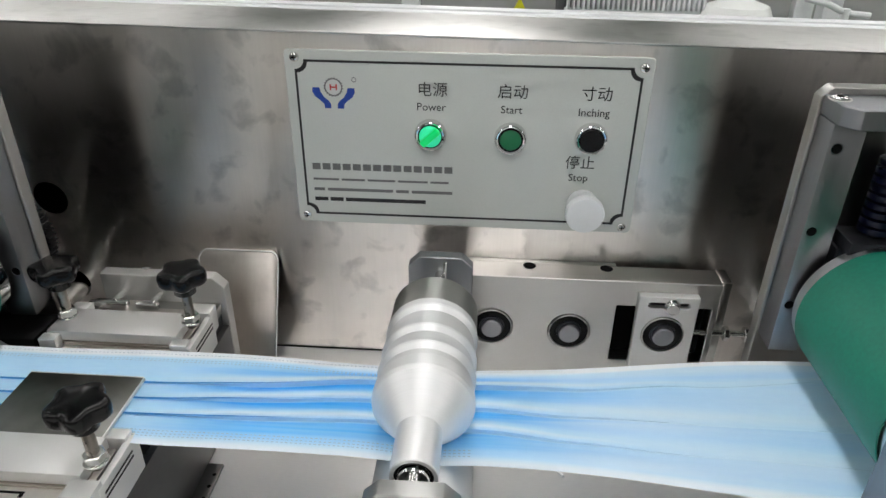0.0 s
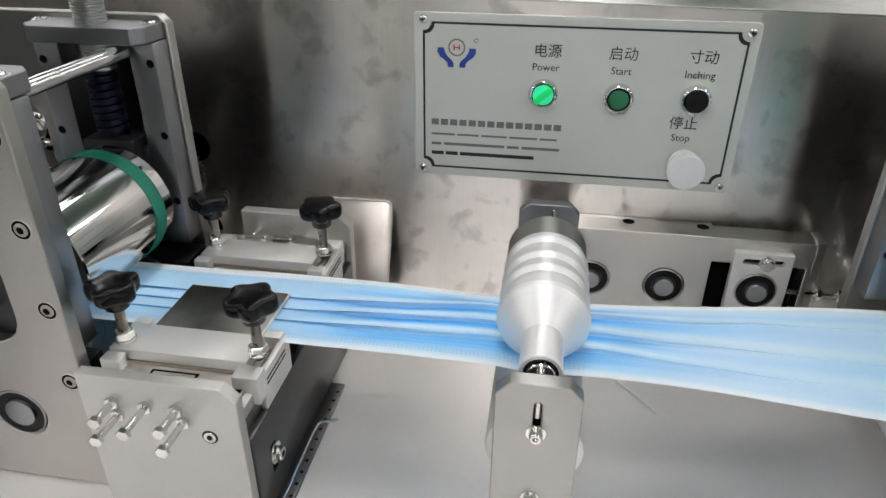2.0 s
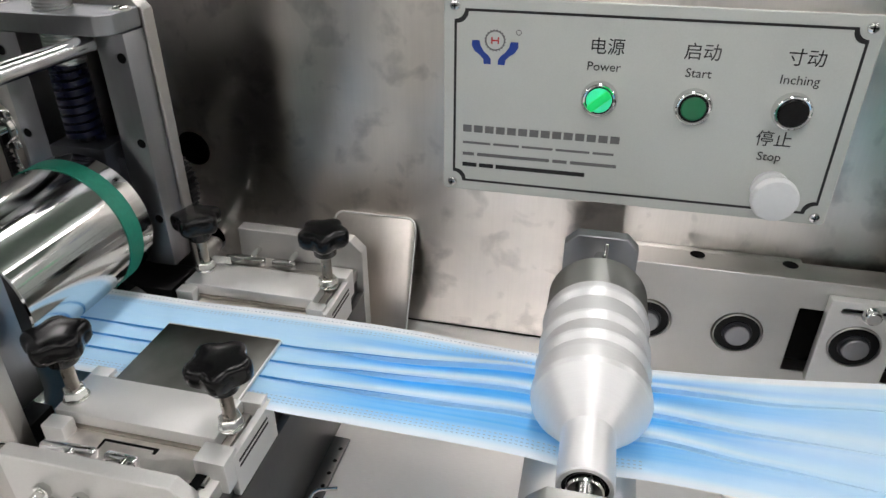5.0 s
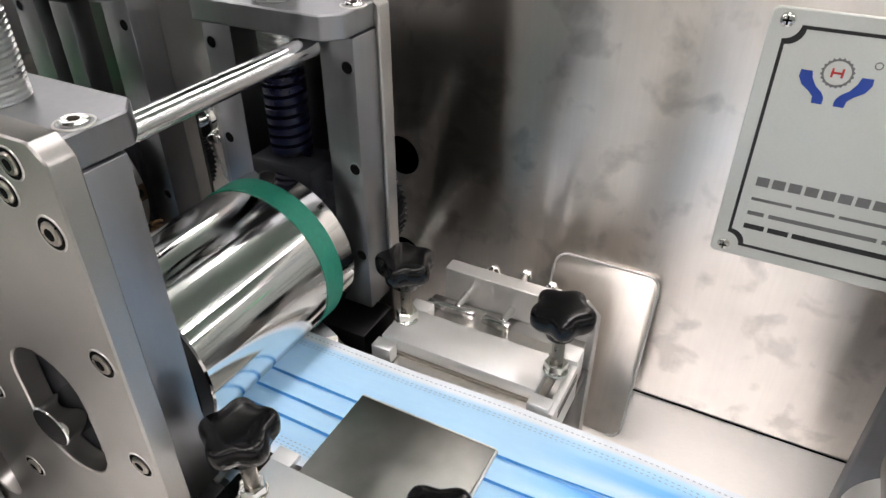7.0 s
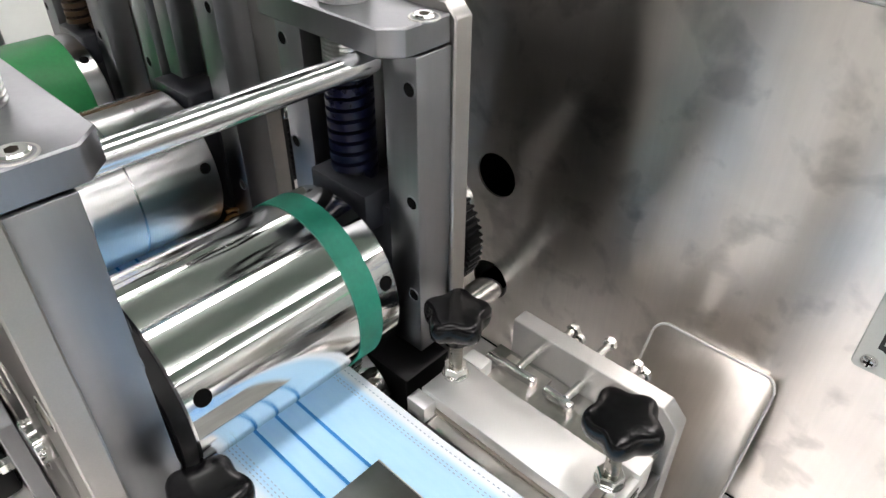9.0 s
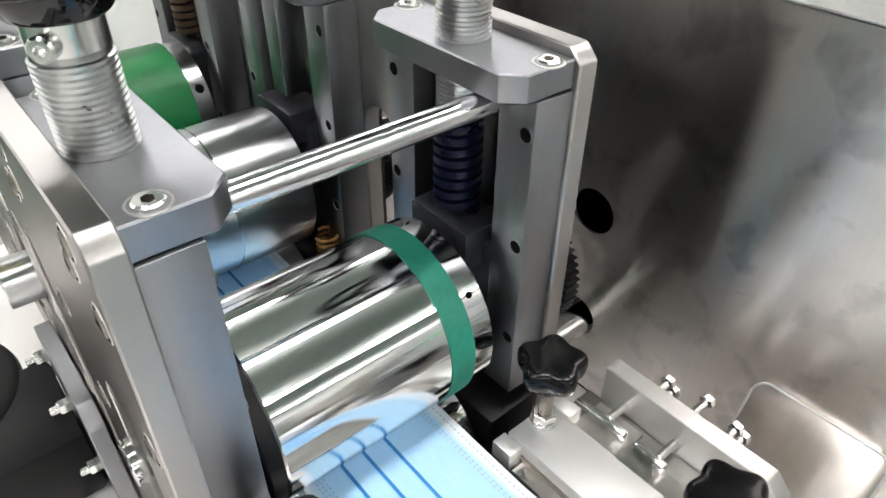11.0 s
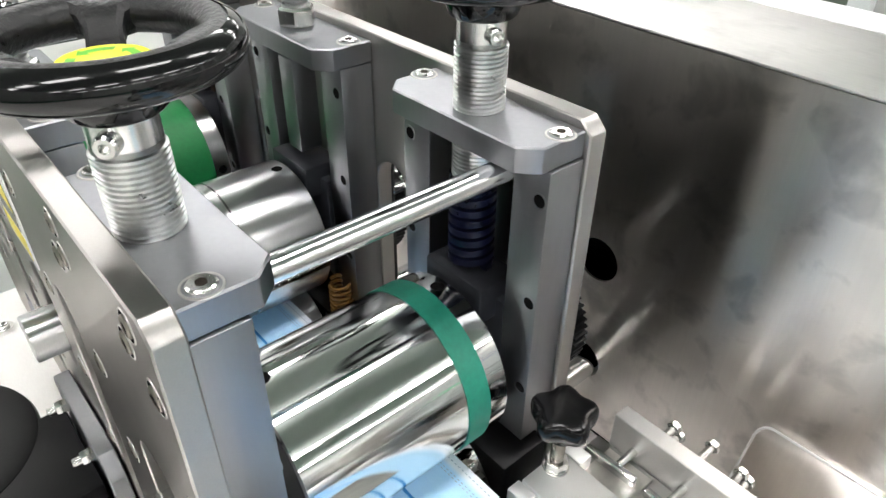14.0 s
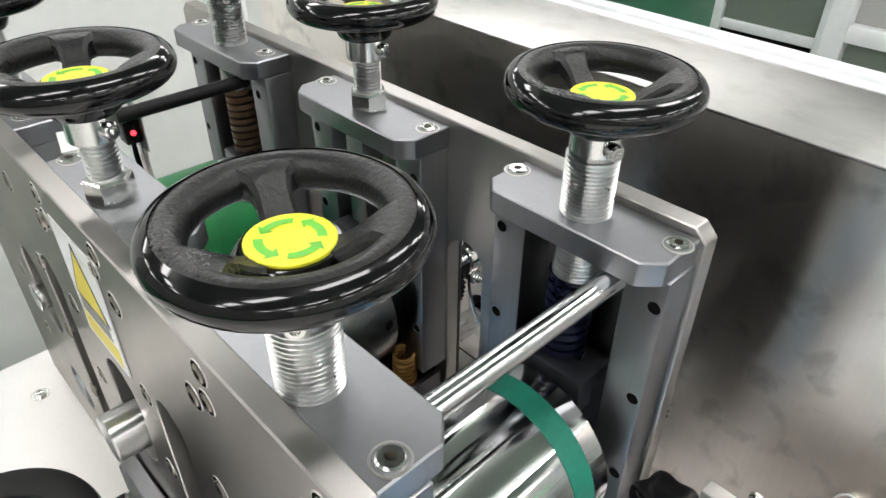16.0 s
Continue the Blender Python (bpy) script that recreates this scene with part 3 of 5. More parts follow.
def sunk_screw(x, z, y, parent, r=0.0058, sign=-1):
    """Cap screw in a counterbore: bright ring and socket head seen from outside."""
    ring = part("counterbore", lathe(B(), [(sign * 0.0002, r * 1.22), (sign * 0.0003, r * 1.17), (sign * 0.0001, r * 1.05), (sign * 0.0001, 0)], (x, y, z), "y", 24), HOLE, parent)
    part("bore_rim", lathe(B(), [(0, r * 1.34), (sign * 0.0004, r * 1.30), (sign * 0.0004, r * 1.20), (0, r * 1.18)], (x, y, z), "y", 24), ALU, ring)
    part("socket_head", lathe(B(), [(-sign * 0.002, r * 0.90), (sign * 0.0006, r * 0.88), (sign * 0.0012, r * 0.74), (sign * 0.0012, r * 0.46)], (x, y, z), "y", 16), SCREW, ring)
    part("hex_socket", hexa(B(), (x, y + sign * 0.0008 - 0.0002, z), "y", 0.0004, r * 0.86, 0.3 + 7 * x), HOLE, ring)


for s in ST:
    for dx in (0.052, -0.052):
        for z in (0.291, 0.229, 0.167, 0.105):
            sunk_screw(s + dx, z, NEAR[0], near_cheek, 0.0056)
    for dx, z in ((0.043, 0.3160), (0.034, 0.3030), (-0.038, 0.3145), (-0.038, 0.2985)):
        sunk_screw(s + dx, z, NEAR[0], near_cheek, 0.0050)


# along x from the roller's axis: cap ends, cap screws, then posts (from, to, hole)
FRAME_ONE = (-0.058, 0.051, -0.0535, 0.046, ((-0.058, -0.0355, -0.052), (0.029, 0.052, 0.047)))
FRAME_TWO = (-0.056, 0.064, -0.049, 0.057, ((-0.055, -0.032, -0.0485), (0.039, 0.063, 0.0565)))
FRAME_THREE = (-0.078, 0.050, -0.070, 0.035, ((-0.077, -0.054, -0.0705), (0.026, 0.049, 0.0355)))
CAP_Z = 0.3082


def station_frame(s, side, plan=FRAME_ONE):
    """Two posts and a bridge cap inside a cheek plate; side +1 for the plate behind the web, -1 before it."""
    f = (lambda d: FAR[0] - d) if side > 0 else (lambda d: NEAR[1] + d)
    c0, c1, s0, s1, posts = plan
    grow = 0.0 if side > 0 else 0.003
    lo, hi = sorted((f(0.0), f(0.024)))
    t = thing("station_frame", (s, (lo + hi) / 2, 0.12), "milled steel guide posts with a chamfered bridge cap", "frame", "station frames")
    for k, (p0, p1, ph) in enumerate(posts):
        g = grow * k
        p = part("post", box(B(), s + p0 + g, s + p1 + g, lo, hi, 0.122, CAP_Z - 0.0006, 0.0008), ALU_DARK, t)
        for z in (0.291, 0.228, 0.165):
            y = f(0.0242)
            part("tapped_hole", lathe(B(), [(0, 0.0037), (0, 0)], (s + ph + g, y, z), "y", 16), HOLE, p)
            part("hole_rim", lathe(B(), [(0, 0.0045), (0.0003 * -side, 0.0044), (0.0003 * -side, 0.0037), (0, 0.0036)], (s + ph + g, y, z), "y", 16), ALU_DARK, p)
    y0, y1 = f(0.0), f(0.0385)
    c = 0.0095
    c1, s1 = c1 + grow, s1 + grow * 0.3
    out = [(s + c0, y0), (s + c1, y0), (s + c1, y1 + side * c), (s + c1 - c, y1), (s + c0 + c, y1), (s + c0, y1 + side * c)]
    part("cap", prism(B(), out, "z", CAP_Z, 0.322, 0.0008), ALU_DARK, t)
    for dx in (s0, s1):
        ys = f(0.0125)
        ring = part("counterbore", lathe(B(), [(0, 0.0076), (0.0004, 0.0074), (0.0004, 0.0066), (-0.001, 0.0064), (-0.001, 0)], (s + dx, ys, 0.322), "z", 24), ALU, t)
        part("gap", lathe(B(), [(0.0002, 0.0066), (0.0002, 0.0040)], (s + dx, ys, 0.322), "z", 24), ALU_DARK, ring)
        part("cap_screw", lathe(B(), [(-0.001, 0.0056), (0.0012, 0.0054), (0.0018, 0.0046), (0.0018, 0)], (s + dx, ys, 0.322), "z", 24), ZINC, ring)
        part("hex_socket", hexa(B(), (s + dx, ys, 0.3237), "z", 0.0004, 0.0038, 0.4 + dx * 9), SCREW_DARK, ring)
    return t


def slider(s, side, spring_mat, label, spring=True):
    f = (lambda d: FAR[0] - d) if side > 0 else (lambda d: NEAR[1] + d)
    lo, hi = sorted((f(0.001), f(0.022)))
    t = thing("bearing_slider", (s, (lo + hi) / 2, 0.13), label, "slider", "bearing sliders")
    part("block", box(B(), s - 0.0295, s + 0.0295, lo, hi, 0.128, 0.214, 0.002), BLOCK, t)
    lo2, hi2 = sorted((f(0.003), f(0.034)))
    part("spring_seat", box(B(), s - 0.027, s + 0.021, lo2, hi2, 0.200, 0.2245, 0.002), BLOCK, t)
    cy = f(0.019)
    bm = B()
    if spring:
        z0, z1, turns, n = 0.2245, 0.287, 9, 20
        path = [(s - 0.004 + 0.0108 * math.cos(2 * math.pi * k / n), cy + 0.0108 * math.sin(2 * math.pi * k / n), z0 + 0.0025 + (z1 - z0 - 0.005) * k / (turns * n)) for k in range(turns * n + 1)]
        sweep(bm, path, 0, width=0.0050, height=0.0040)
        part("die_spring", bm, spring_mat, t)
        part("guide_pin", rod(B(), (s - 0.004, cy, 0.224), "z", 0.084, 0.0062), DULL, t)
    else:
        box(bm, s - 0.009, s + 0.009, cy - 0.009, cy + 0.009, 0.232, 0.30, 0.001)
        part("lift_bar", bm, ALU_DARK, t)
    return t


def thread(bm, at, z0, z1, r, pitch=0.0022, depth=0.0010, seg=28):
    prof = [(z0, 0), (z0, r - depth)]
    z = z0
    while z + pitch <= z1:
        prof += [(z + pitch * 0.15, r - depth), (z + pitch * 0.4, r), (z + pitch * 0.7, r), (z + pitch * 0.95, r - depth)]
        z += pitch
    prof += [(z1, r - depth), (z1, 0)]
    return lathe(bm, prof, at, "z", seg)


def arrow_arc(bm, cx, cy, z, r, a0, a1, w):
    """A curved arrow, thin and flat."""
    n = 10
    vs = []
    for k in range(n + 1):
        a = radians(a0 + (a1 - a0) * k / n)
        vs.append((bm.verts.new((cx + (r - w / 2) * math.cos(a), cy + (r - w / 2) * math.sin(a), z)), bm.verts.new((cx + (r + w / 2) * math.cos(a), cy + (r + w / 2) * math.sin(a), z))))
    for p, q in zip(vs, vs[1:]):
        bm.faces.new((p[0], p[1], q[1], q[0]))
    a, e = radians(a1), radians(a1 + (19 if a1 > a0 else -19))
    bm.faces.new([bm.verts.new(v) for v in ((cx + (r - w * 1.1) * math.cos(a), cy + (r - w * 1.1) * math.sin(a), z), (cx + (r + w * 1.1) * math.cos(a), cy + (r + w * 1.1) * math.sin(a), z), (cx + r * math.cos(e), cy + r * math.sin(e), z))])


def handwheel(x, y, lift, turn, thin, screw_turn, label):
    """Screw spindle with a black three-spoke handwheel; lift raises the wheel above the cap."""
    t = thing("handwheel", (x, y, 0.322), label, "handwheel", "handwheels")
    w = 0.3755 + lift
    rs = 0.0088 if thin else 0.0132
    bm = thread(B(), (x, y, 0), 0.284 if not thin else 0.322, w - 0.019, rs)
    part("spindle", bm, THREAD, t)
    col = part("collar", rod(B(), (x, y, w - 0.022), "z", 0.016, 0.0122, 28), ZINC, t)
    m = Matrix.Translation((x, y, w - 0.0145)) @ Matrix.Rotation(radians(screw_turn), 4, "Z")
    bm = lathe(B(), [(0.010, 0.0042), (0.0165, 0.0042), (0.0175, 0.0034), (0.0175, 0.0019), (0.014, 0.0019), (0.014, 0)], (0, 0, 0), "x", 16)
    bmesh.ops.transform(bm, matrix=m, verts=bm.verts)
    part("set_screw", bm, ZINC, col)
    if thin:
        part("hex_nut", hexa(B(), (x, y, 0.3222), "z", 0.0125, 0.0215, 0.4), ZINC, t)
    part("hub", lathe(B(), [(w - 0.0085, 0), (w - 0.0085, 0.0150), (w - 0.0070, 0.0165), (w - 0.001, 0.0188), (w + 0.003, 0.0190), (w + 0.0064, 0.0168), (w + 0.0072, 0.0158), (w + 0.0072, 0)], (x, y, 0), "z", 36), WHEEL, t)
    R, a, b2 = 0.0374, 0.0078, 0.0072
    zc = w + 0.0125
    def arc(k0, k1):
        return [(zc + b2 * math.sin(2 * math.pi * k / 24), R + a * math.cos(2 * math.pi * k / 24)) for k in range(k0, k1 + 1)]

    part("rim", lathe(B(), arc(-8, 5), (x, y, 0), "z", 64), WHEEL, t)
    part("inner_rim", lathe(B(), [(h - (0.0006 if i == 0 else 0), q) for i, (h, q) in enumerate(arc(5, 16))], (x, y, 0), "z", 64), WHEEL_ROUGH, t, "grained inner side of the rim")
    for k in range(3):
        ang = radians(turn + 120 * k)
        d, n = Vector((math.cos(ang), math.sin(ang), 0)), Vector((-math.sin(ang), math.cos(ang), 0))
        bm = B()
        rings = []
        for r, wd, zz, th in ((0.010, 0.0135, w + 0.0030, 0.007), (0.0155, 0.0125, w + 0.0042, 0.008), (0.019, 0.0120, w + 0.0064, 0.0085), (0.0225, 0.0120, w + 0.0090, 0.009), (0.027, 0.0150, w + 0.0118, 0.0105), (0.031, 0.024, w + 0.0125, 0.0122), (0.035, 0.036, w + 0.0125, 0.0128)):
            c = Vector((x, y, zz)) + d * r
            rings.append([bm.verts.new(c + n * p * wd / 2 + Vector((0, 0, q * th / 2))) for p, q in ((-1, -0.6), (-0.75, -1), (0.75, -1), (1, -0.6), (1, 0.6), (0.75, 1), (-0.75, 1), (-1, 0.6))])
        for p, q in zip(rings, rings[1:]):
            for i in range(8):
                j = (i + 1) % 8
                bm.faces.new((p[i], p[j], q[j], q[i]))
        bm.faces.new(rings[0])
        bm.faces.new(rings[-1])
        part("spoke", bm, WHEEL_ROUGH, t)
    disc = part("cap_disc", lathe(B(), [(w + 0.0071, 0), (w + 0.0071, 0.0147), (w + 0.0080, 0.0147), (w + 0.0083, 0.0144), (w + 0.0083, 0)], (x, y, 0), "z", 40), YELLOW, t, "yellow cap with green turning arrows")
    for k in range(4):
        bm = B()
        arrow_arc(bm, x, y, w + 0.0085, 0.0098, turn + 90 * k + 12, turn + 90 * k + 68, 0.0030)
        part("arrow", bm, ARROW, disc)
    return t


WHEELS = (("black three-spoke handwheel on a zinc-plated screw spindle", 0.0, False), ("black handwheel on a thin spindle with a hex nut", 0.002, True), ("black handwheel above a brown spring", 0.0, False))
for i, s in enumerate(ST):
    for side in (1, -1):
        station_frame(s, side, (FRAME_ONE, FRAME_TWO, FRAME_THREE)[i])
        slider(s, side, (BLUE_SPRING, BROWN_SPRING, BROWN_SPRING)[i], ("dark bearing slider under a blue die spring", "dark bearing slider under a steel lift bar", "dark bearing slider under a brown die spring")[i], i != 1)
        y = FAR[0] - 0.019 if side > 0 else NEAR[1] + 0.014
        lab, lift, thin = WHEELS[i]
        handwheel(s + (-0.0025, 0.0075, -0.006)[i] + (0.003 if side < 0 and i == 0 else 0), y, lift, (38 if side > 0 else 40), thin, (-20 if side > 0 else -38) if not thin else (10 if side > 0 else 15), lab)
    if i == 1:
        continue
    t = thing("cross_rod", (s + 0.027, YC, 0.3015), "polished cross rod joining the two bridge caps" if i == 0 else "blackened cross rod joining the two bridge caps", "rod", "cross rods")
    part("bar", rod(B(), (s + 0.027, NEAR[1] + 0.030, 0.3015), "y", FAR[0] - NEAR[1] - 0.058, 0.0062 if i == 0 else 0.0052, 24), ROD_CHROME if i == 0 else DULL, t)
for side in (1, -1):
    station_frame(SR + 0.002, side)
slider(SR + 0.002, 1, BLUE_SPRING, "dark bearing slider under a blue die spring")
t = thing("cross_rod", (SR + 0.06, YC, 0.26), "polished cross rod joining the two bridge caps", "rod", "cross rods")
part("bar", rod(B(), (SR + 0.032, NEAR[1] + 0.024, 0.262), "y", FAR[0] - NEAR[1] - 0.030, 0.0058, 24), ROD_CHROME, t)


# ---- rollers ----
def roller(s, z, label, mat, r=ROLL_R, y0=0.305, y1=0.4345, shaft=(0.258, 0.545), shaft_r=0.0115):
    t = thing("roller", (s, YC, z), label, "roller", "rollers")
    part("shell", lathe(B(), [(y0, 0), (y0, r - 0.001), (y0 + 0.001, r), (y1 - 0.001, r), (y1, r - 0.001), (y1, 0)], (s, 0, z), "y", 96), mat, t)
    part("shaft", rod(B(), (s, shaft[0], z), "y", shaft[1] - shaft[0], shaft_r), CHROME, t)
    return t


def roll_hole(t, s, z, y, ang, r, rad=ROLL_R):
    """A round bore in the roller's skin: dark disc bent to the surface."""
    bm = B()
    for scale, lift, mat in ((1.0, 0.00012, HOLE),):
        ring = []
        for k in range(18):
            a = 2 * math.pi * k / 18
            th = radians(ang) + r * scale * math.cos(a) / rad
            ring.append(bm.verts.new((s + (rad + lift) * math.cos(th), y + r * scale * math.sin(a), z + (rad + lift) * math.sin(th))))
        c = bm.verts.new((s + (rad + lift) * math.cos(radians(ang)), y, z + (rad + lift) * math.sin(radians(ang))))
        for k in range(18):
            bm.faces.new((c, ring[k], ring[(k + 1) % 18]))
    return part("bore", bm, HOLE, t)


def band(t, s, z, y0, y1, mat, rad, name="rubber_band"):
    return part(name, lathe(B(), [(y0, rad - 0.001), (y0, rad), (y1, rad), (y1, rad - 0.001)], (s, 0, z), "y", 96), mat, t)


main_roll = roller(ST[0], ROLL_Z, "polished chrome press roller with a teal rubber band", ROLL_CHROME, y0=0.3105, y1=0.4365)
part("end_flange", lathe(B(), [(0.3025, 0), (0.3025, 0.0495), (0.3035, 0.0505), (0.3104, 0.0505)], (ST[0], 0, ROLL_Z), "y", 64), DULL, main_roll, "blackened end flange")
band(main_roll, ST[0], ROLL_Z, 0.4070, 0.4225, TEAL, ROLL_R + 0.0007)
part("end_face", lathe(B(), [(0.4367, 0.0505), (0.4372, 0.0500), (0.4372, 0.0125)], (ST[0], 0, ROLL_Z), "y", 64), ALU_MATTE, main_roll)
roll_hole(main_roll, ST[0], ROLL_Z, 0.3195, 0, 0.0044)
roll_hole(main_roll, ST[0], ROLL_Z, 0.4295, 0, 0.0042)
for a in (-80,):
    roll_hole(main_roll, ST[0], ROLL_Z, 0.428, a, 0.0020)
low_roll = roller(ST[0], LOW_Z, "polished chrome counter roller under the web", CHROME, r=ROLL_R - 0.0006, shaft=(0.268, 0.65))

pin_roll = roller(ST[1], ROLL_Z, "ground steel roller with two toothed welding strips", ROLL_STEEL, y0=0.305, y1=0.4385, shaft=(0.258, 0.545), shaft_r=0.0105)
for a0 in (0, 180):
    strip = B()
    th = radians(a0)
    u, v = Vector((math.cos(th), 0, math.sin(th))), Vector((-math.sin(th), 0, math.cos(th)))
    c = Vector((ST[1], 0, ROLL_Z))

    def brick(bm, y0, y1, v0, v1, r0, r1):
        q = [bm.verts.new(c + u * rr + v * vv + Vector((0, yy, 0))) for yy in (y0, y1) for vv in (v0, v1) for rr in (r0, r1)]
        for f in ((0, 1, 3, 2), (4, 6, 7, 5), (0, 4, 5, 1), (2, 3, 7, 6), (0, 2, 6, 4), (1, 5, 7, 3)):
            bm.faces.new([q[i] for i in f])

    brick(strip, 0.310, 0.4375, -0.0062, 0.0062, ROLL_R - 0.003, ROLL_R + 0.0006)
    sp = part("weld_strip", strip, BRASS, pin_roll, "bronze-toned toothed strip")
    for k in range(43):
        tooth = B()
        brick(tooth, 0.313 + 0.0026 * k, 0.3143 + 0.0026 * k, -0.0038, 0.0038, ROLL_R, ROLL_R + 0.0017)
        part("tooth", tooth, ZINC, sp)
    roll_hole(pin_roll, ST[1], ROLL_Z, 0.4315, a0, 0.0035, ROLL_R + 0.0007)
for a in (-88, 92):
    roll_hole(pin_roll, ST[1], ROLL_Z, 0.4300, a, 0.0040)
band(pin_roll, ST[1], ROLL_Z, 0.380, 0.3815, ROD_CHROME, ROLL_R + 0.0001, "groove")
low_two = roller(ST[1], LOW_Z, "ground steel counter roller", ROLL_STEEL, r=ROLL_R - 0.0006, shaft=(0.268, 0.65))

green_roll = roller(ST[2], ROLL_Z, "green silicone-covered draw roller with steel collars", ROLL_STEEL, y0=0.300, y1=0.4425)
band(green_roll, ST[2], ROLL_Z, 0.312, 0.4275, GREEN, ROLL_R + 0.002, "silicone_cover")
for a in (20, 140, 260):
    roll_hole(green_roll, ST[2], ROLL_Z, 0.435, a, 0.0038)
low_three = roller(ST[2], LOW_Z, "ground steel counter roller", ROLL_STEEL, r=ROLL_R - 0.0006, shaft=(0.268, 0.65))
feed_roll = roller(SR + 0.002, ROLL_Z, "teal rubber-covered infeed roller with steel collars", ROLL_STEEL, y0=0.292, y1=0.447)
band(feed_roll, SR + 0.002, ROLL_Z, 0.312, 0.4345, TEAL, ROLL_R + 0.002, "rubber_cover")
feed_low = roller(SR + 0.002, LOW_Z, "steel infeed counter roller", ROLL_STEEL, r=ROLL_R - 0.0006, shaft=(0.268, 0.65))


def toothed(bm, at, r, y0, y1, n=40):
    pts = []
    for k in range(n * 4):
        rr = r if k % 4 in (1, 2) else r - 0.0028
        a = 2 * math.pi * k / (n * 4)
        pts.append((at[0] + rr * math.cos(a), at[1] + rr * math.sin(a)))
    return prism(bm, pts, "y", y0, y1)


for s in ST:
    for a, b in ((0.4372, 0.4755), (0.2762, 0.3020)):
        h = thing("lower_housing", (s, (a + b) / 2, 0), "black bearing housing beside the lower roller", "housing", "lower housings")
        part("block", box(B(), s - 0.056, s + 0.054, a, b, 0.0004, 0.108, 0.002), DULL, h)

drive_gear = thing("drive_gear", (ST[0], 0.51, 0.165), "blackened spur gear behind the cheek plate", "gear")
part("toothed_wheel", toothed(B(), (ST[0], 0.165), 0.0445, 0.504, 0.516, 56), DULL, drive_gear)
more_gears = []
for s in (ST[1], ST[2], SR):
    g = thing("drive_gear", (s, 0.51, 0.165), "blackened spur gear behind the cheek plate", "gear")
    part("toothed_wheel", toothed(B(), (s, 0.165), 0.0445, 0.504, 0.516, 56), DULL, g)
    more_gears.append(g)
for s in ST:
    for side_y, sg in ((NEAR[0], -1),):
        b = thing("shaft_bearing", (s, side_y, LOW_Z), "sealed ball bearing set in the cheek plate", "bearing", "bearings")
        part("outer_ring", lathe(B(), [(0.008, 0.0212), (0.0004, 0.0212), (-0.0002, 0.0208), (-0.0002, 0.0196), (0.001, 0.0195)], (s, side_y, 0.068), "y", 36), ALU_DARK, b)
        part("seal", lathe(B(), [(0.001, 0.0196), (0.0016, 0.0160), (0.001, 0.0125)], (s, side_y, 0.068), "y", 36), DULL, b)
        part("shaft_end", lathe(B(), [(0.001, 0.0124), (-0.001, 0.0120), (-0.0016, 0.0105), (-0.0016, 0)], (s, side_y, 0.068), "y", 28), ALU_DARK, b)
for s in ST[1:2]:
    t = thing("stub_shaft", (s + 0.005, 0.25, 0.166), "bright ground steel stub shaft standing out of the cheek plate", "shaft")
    part("pin", rod(B(), (s + 0.005, 0.2450, 0.166), "y", 0.027, 0.0160, 36, 0.001), ROLL_STEEL, t)

CX, CZ = -0.547, 0.208
sc = thing("shaft_collar", (CX, 0.50, CZ), "bright split collar on a shaft behind the slot", "collar")
part("ring", lathe(B(), [(0.494, 0.006), (0.494, 0.0125), (0.495, 0.0132), (0.499, 0.0132), (0.4995, 0.0126), (0.5005, 0.0126), (0.501, 0.0132), (0.505, 0.0132), (0.506, 0.0125), (0.506, 0.006)], (CX, 0, CZ), "y", 32), CHROME, sc)
part("shaft", rod(B(), (CX, 0.489, CZ), "y", 0.09, 0.006, 20), CHROME, sc)
for dx, dz in ((0.006, 0.0140), (0.008, -0.0135)):
    lug = part("clamp_lug", box(B(), CX + dx - 0.005, CX + dx + 0.006, 0.4955, 0.5045, CZ + dz - 0.0035, CZ + dz + 0.0035, 0.0008), CHROME, sc)
    part("clamp_screw", lathe(B(), [(0, 0.0030), (0.003, 0.0030), (0.0036, 0.0022), (0.0036, 0.0013), (0.002, 0.0013), (0.002, 0)], (CX + dx + 0.006, 0.500, CZ + dz), "x", 14), ZINC, lug)
arc_path = [(CX + 0.002 + 0.030 * (1 - math.cos(radians(a))), 0.502, CZ - 0.016 - 0.050 * math.sin(radians(a))) for a in range(0, 91, 10)]
part("arm", sweep(B(), arc_path, 0.0013, 8), ZINC, sc)
for s in ST[1:]:
    rs = thing("return_spring", (s + 0.047, 0.447, 0.0995), "small brown return spring on a steel foot", "spring", "return springs")
    path = [(s + 0.047 + 0.0082 * math.cos(0.7 * k), 0.447 + 0.0082 * math.sin(0.7 * k), 0.107 + 0.00052 * k) for k in range(60)]
    part("coil", sweep(B(), path, 0.0016, 6), AMBER_SPRING, rs)
    part("foot", box(B(), s + 0.036, s + 0.058, 0.437, 0.4755, 0.0, 0.106, 0.001), ALU_DARK, rs)

# ---- pleat guide with clamps ----
GX0, GX1 = -0.345, -0.231


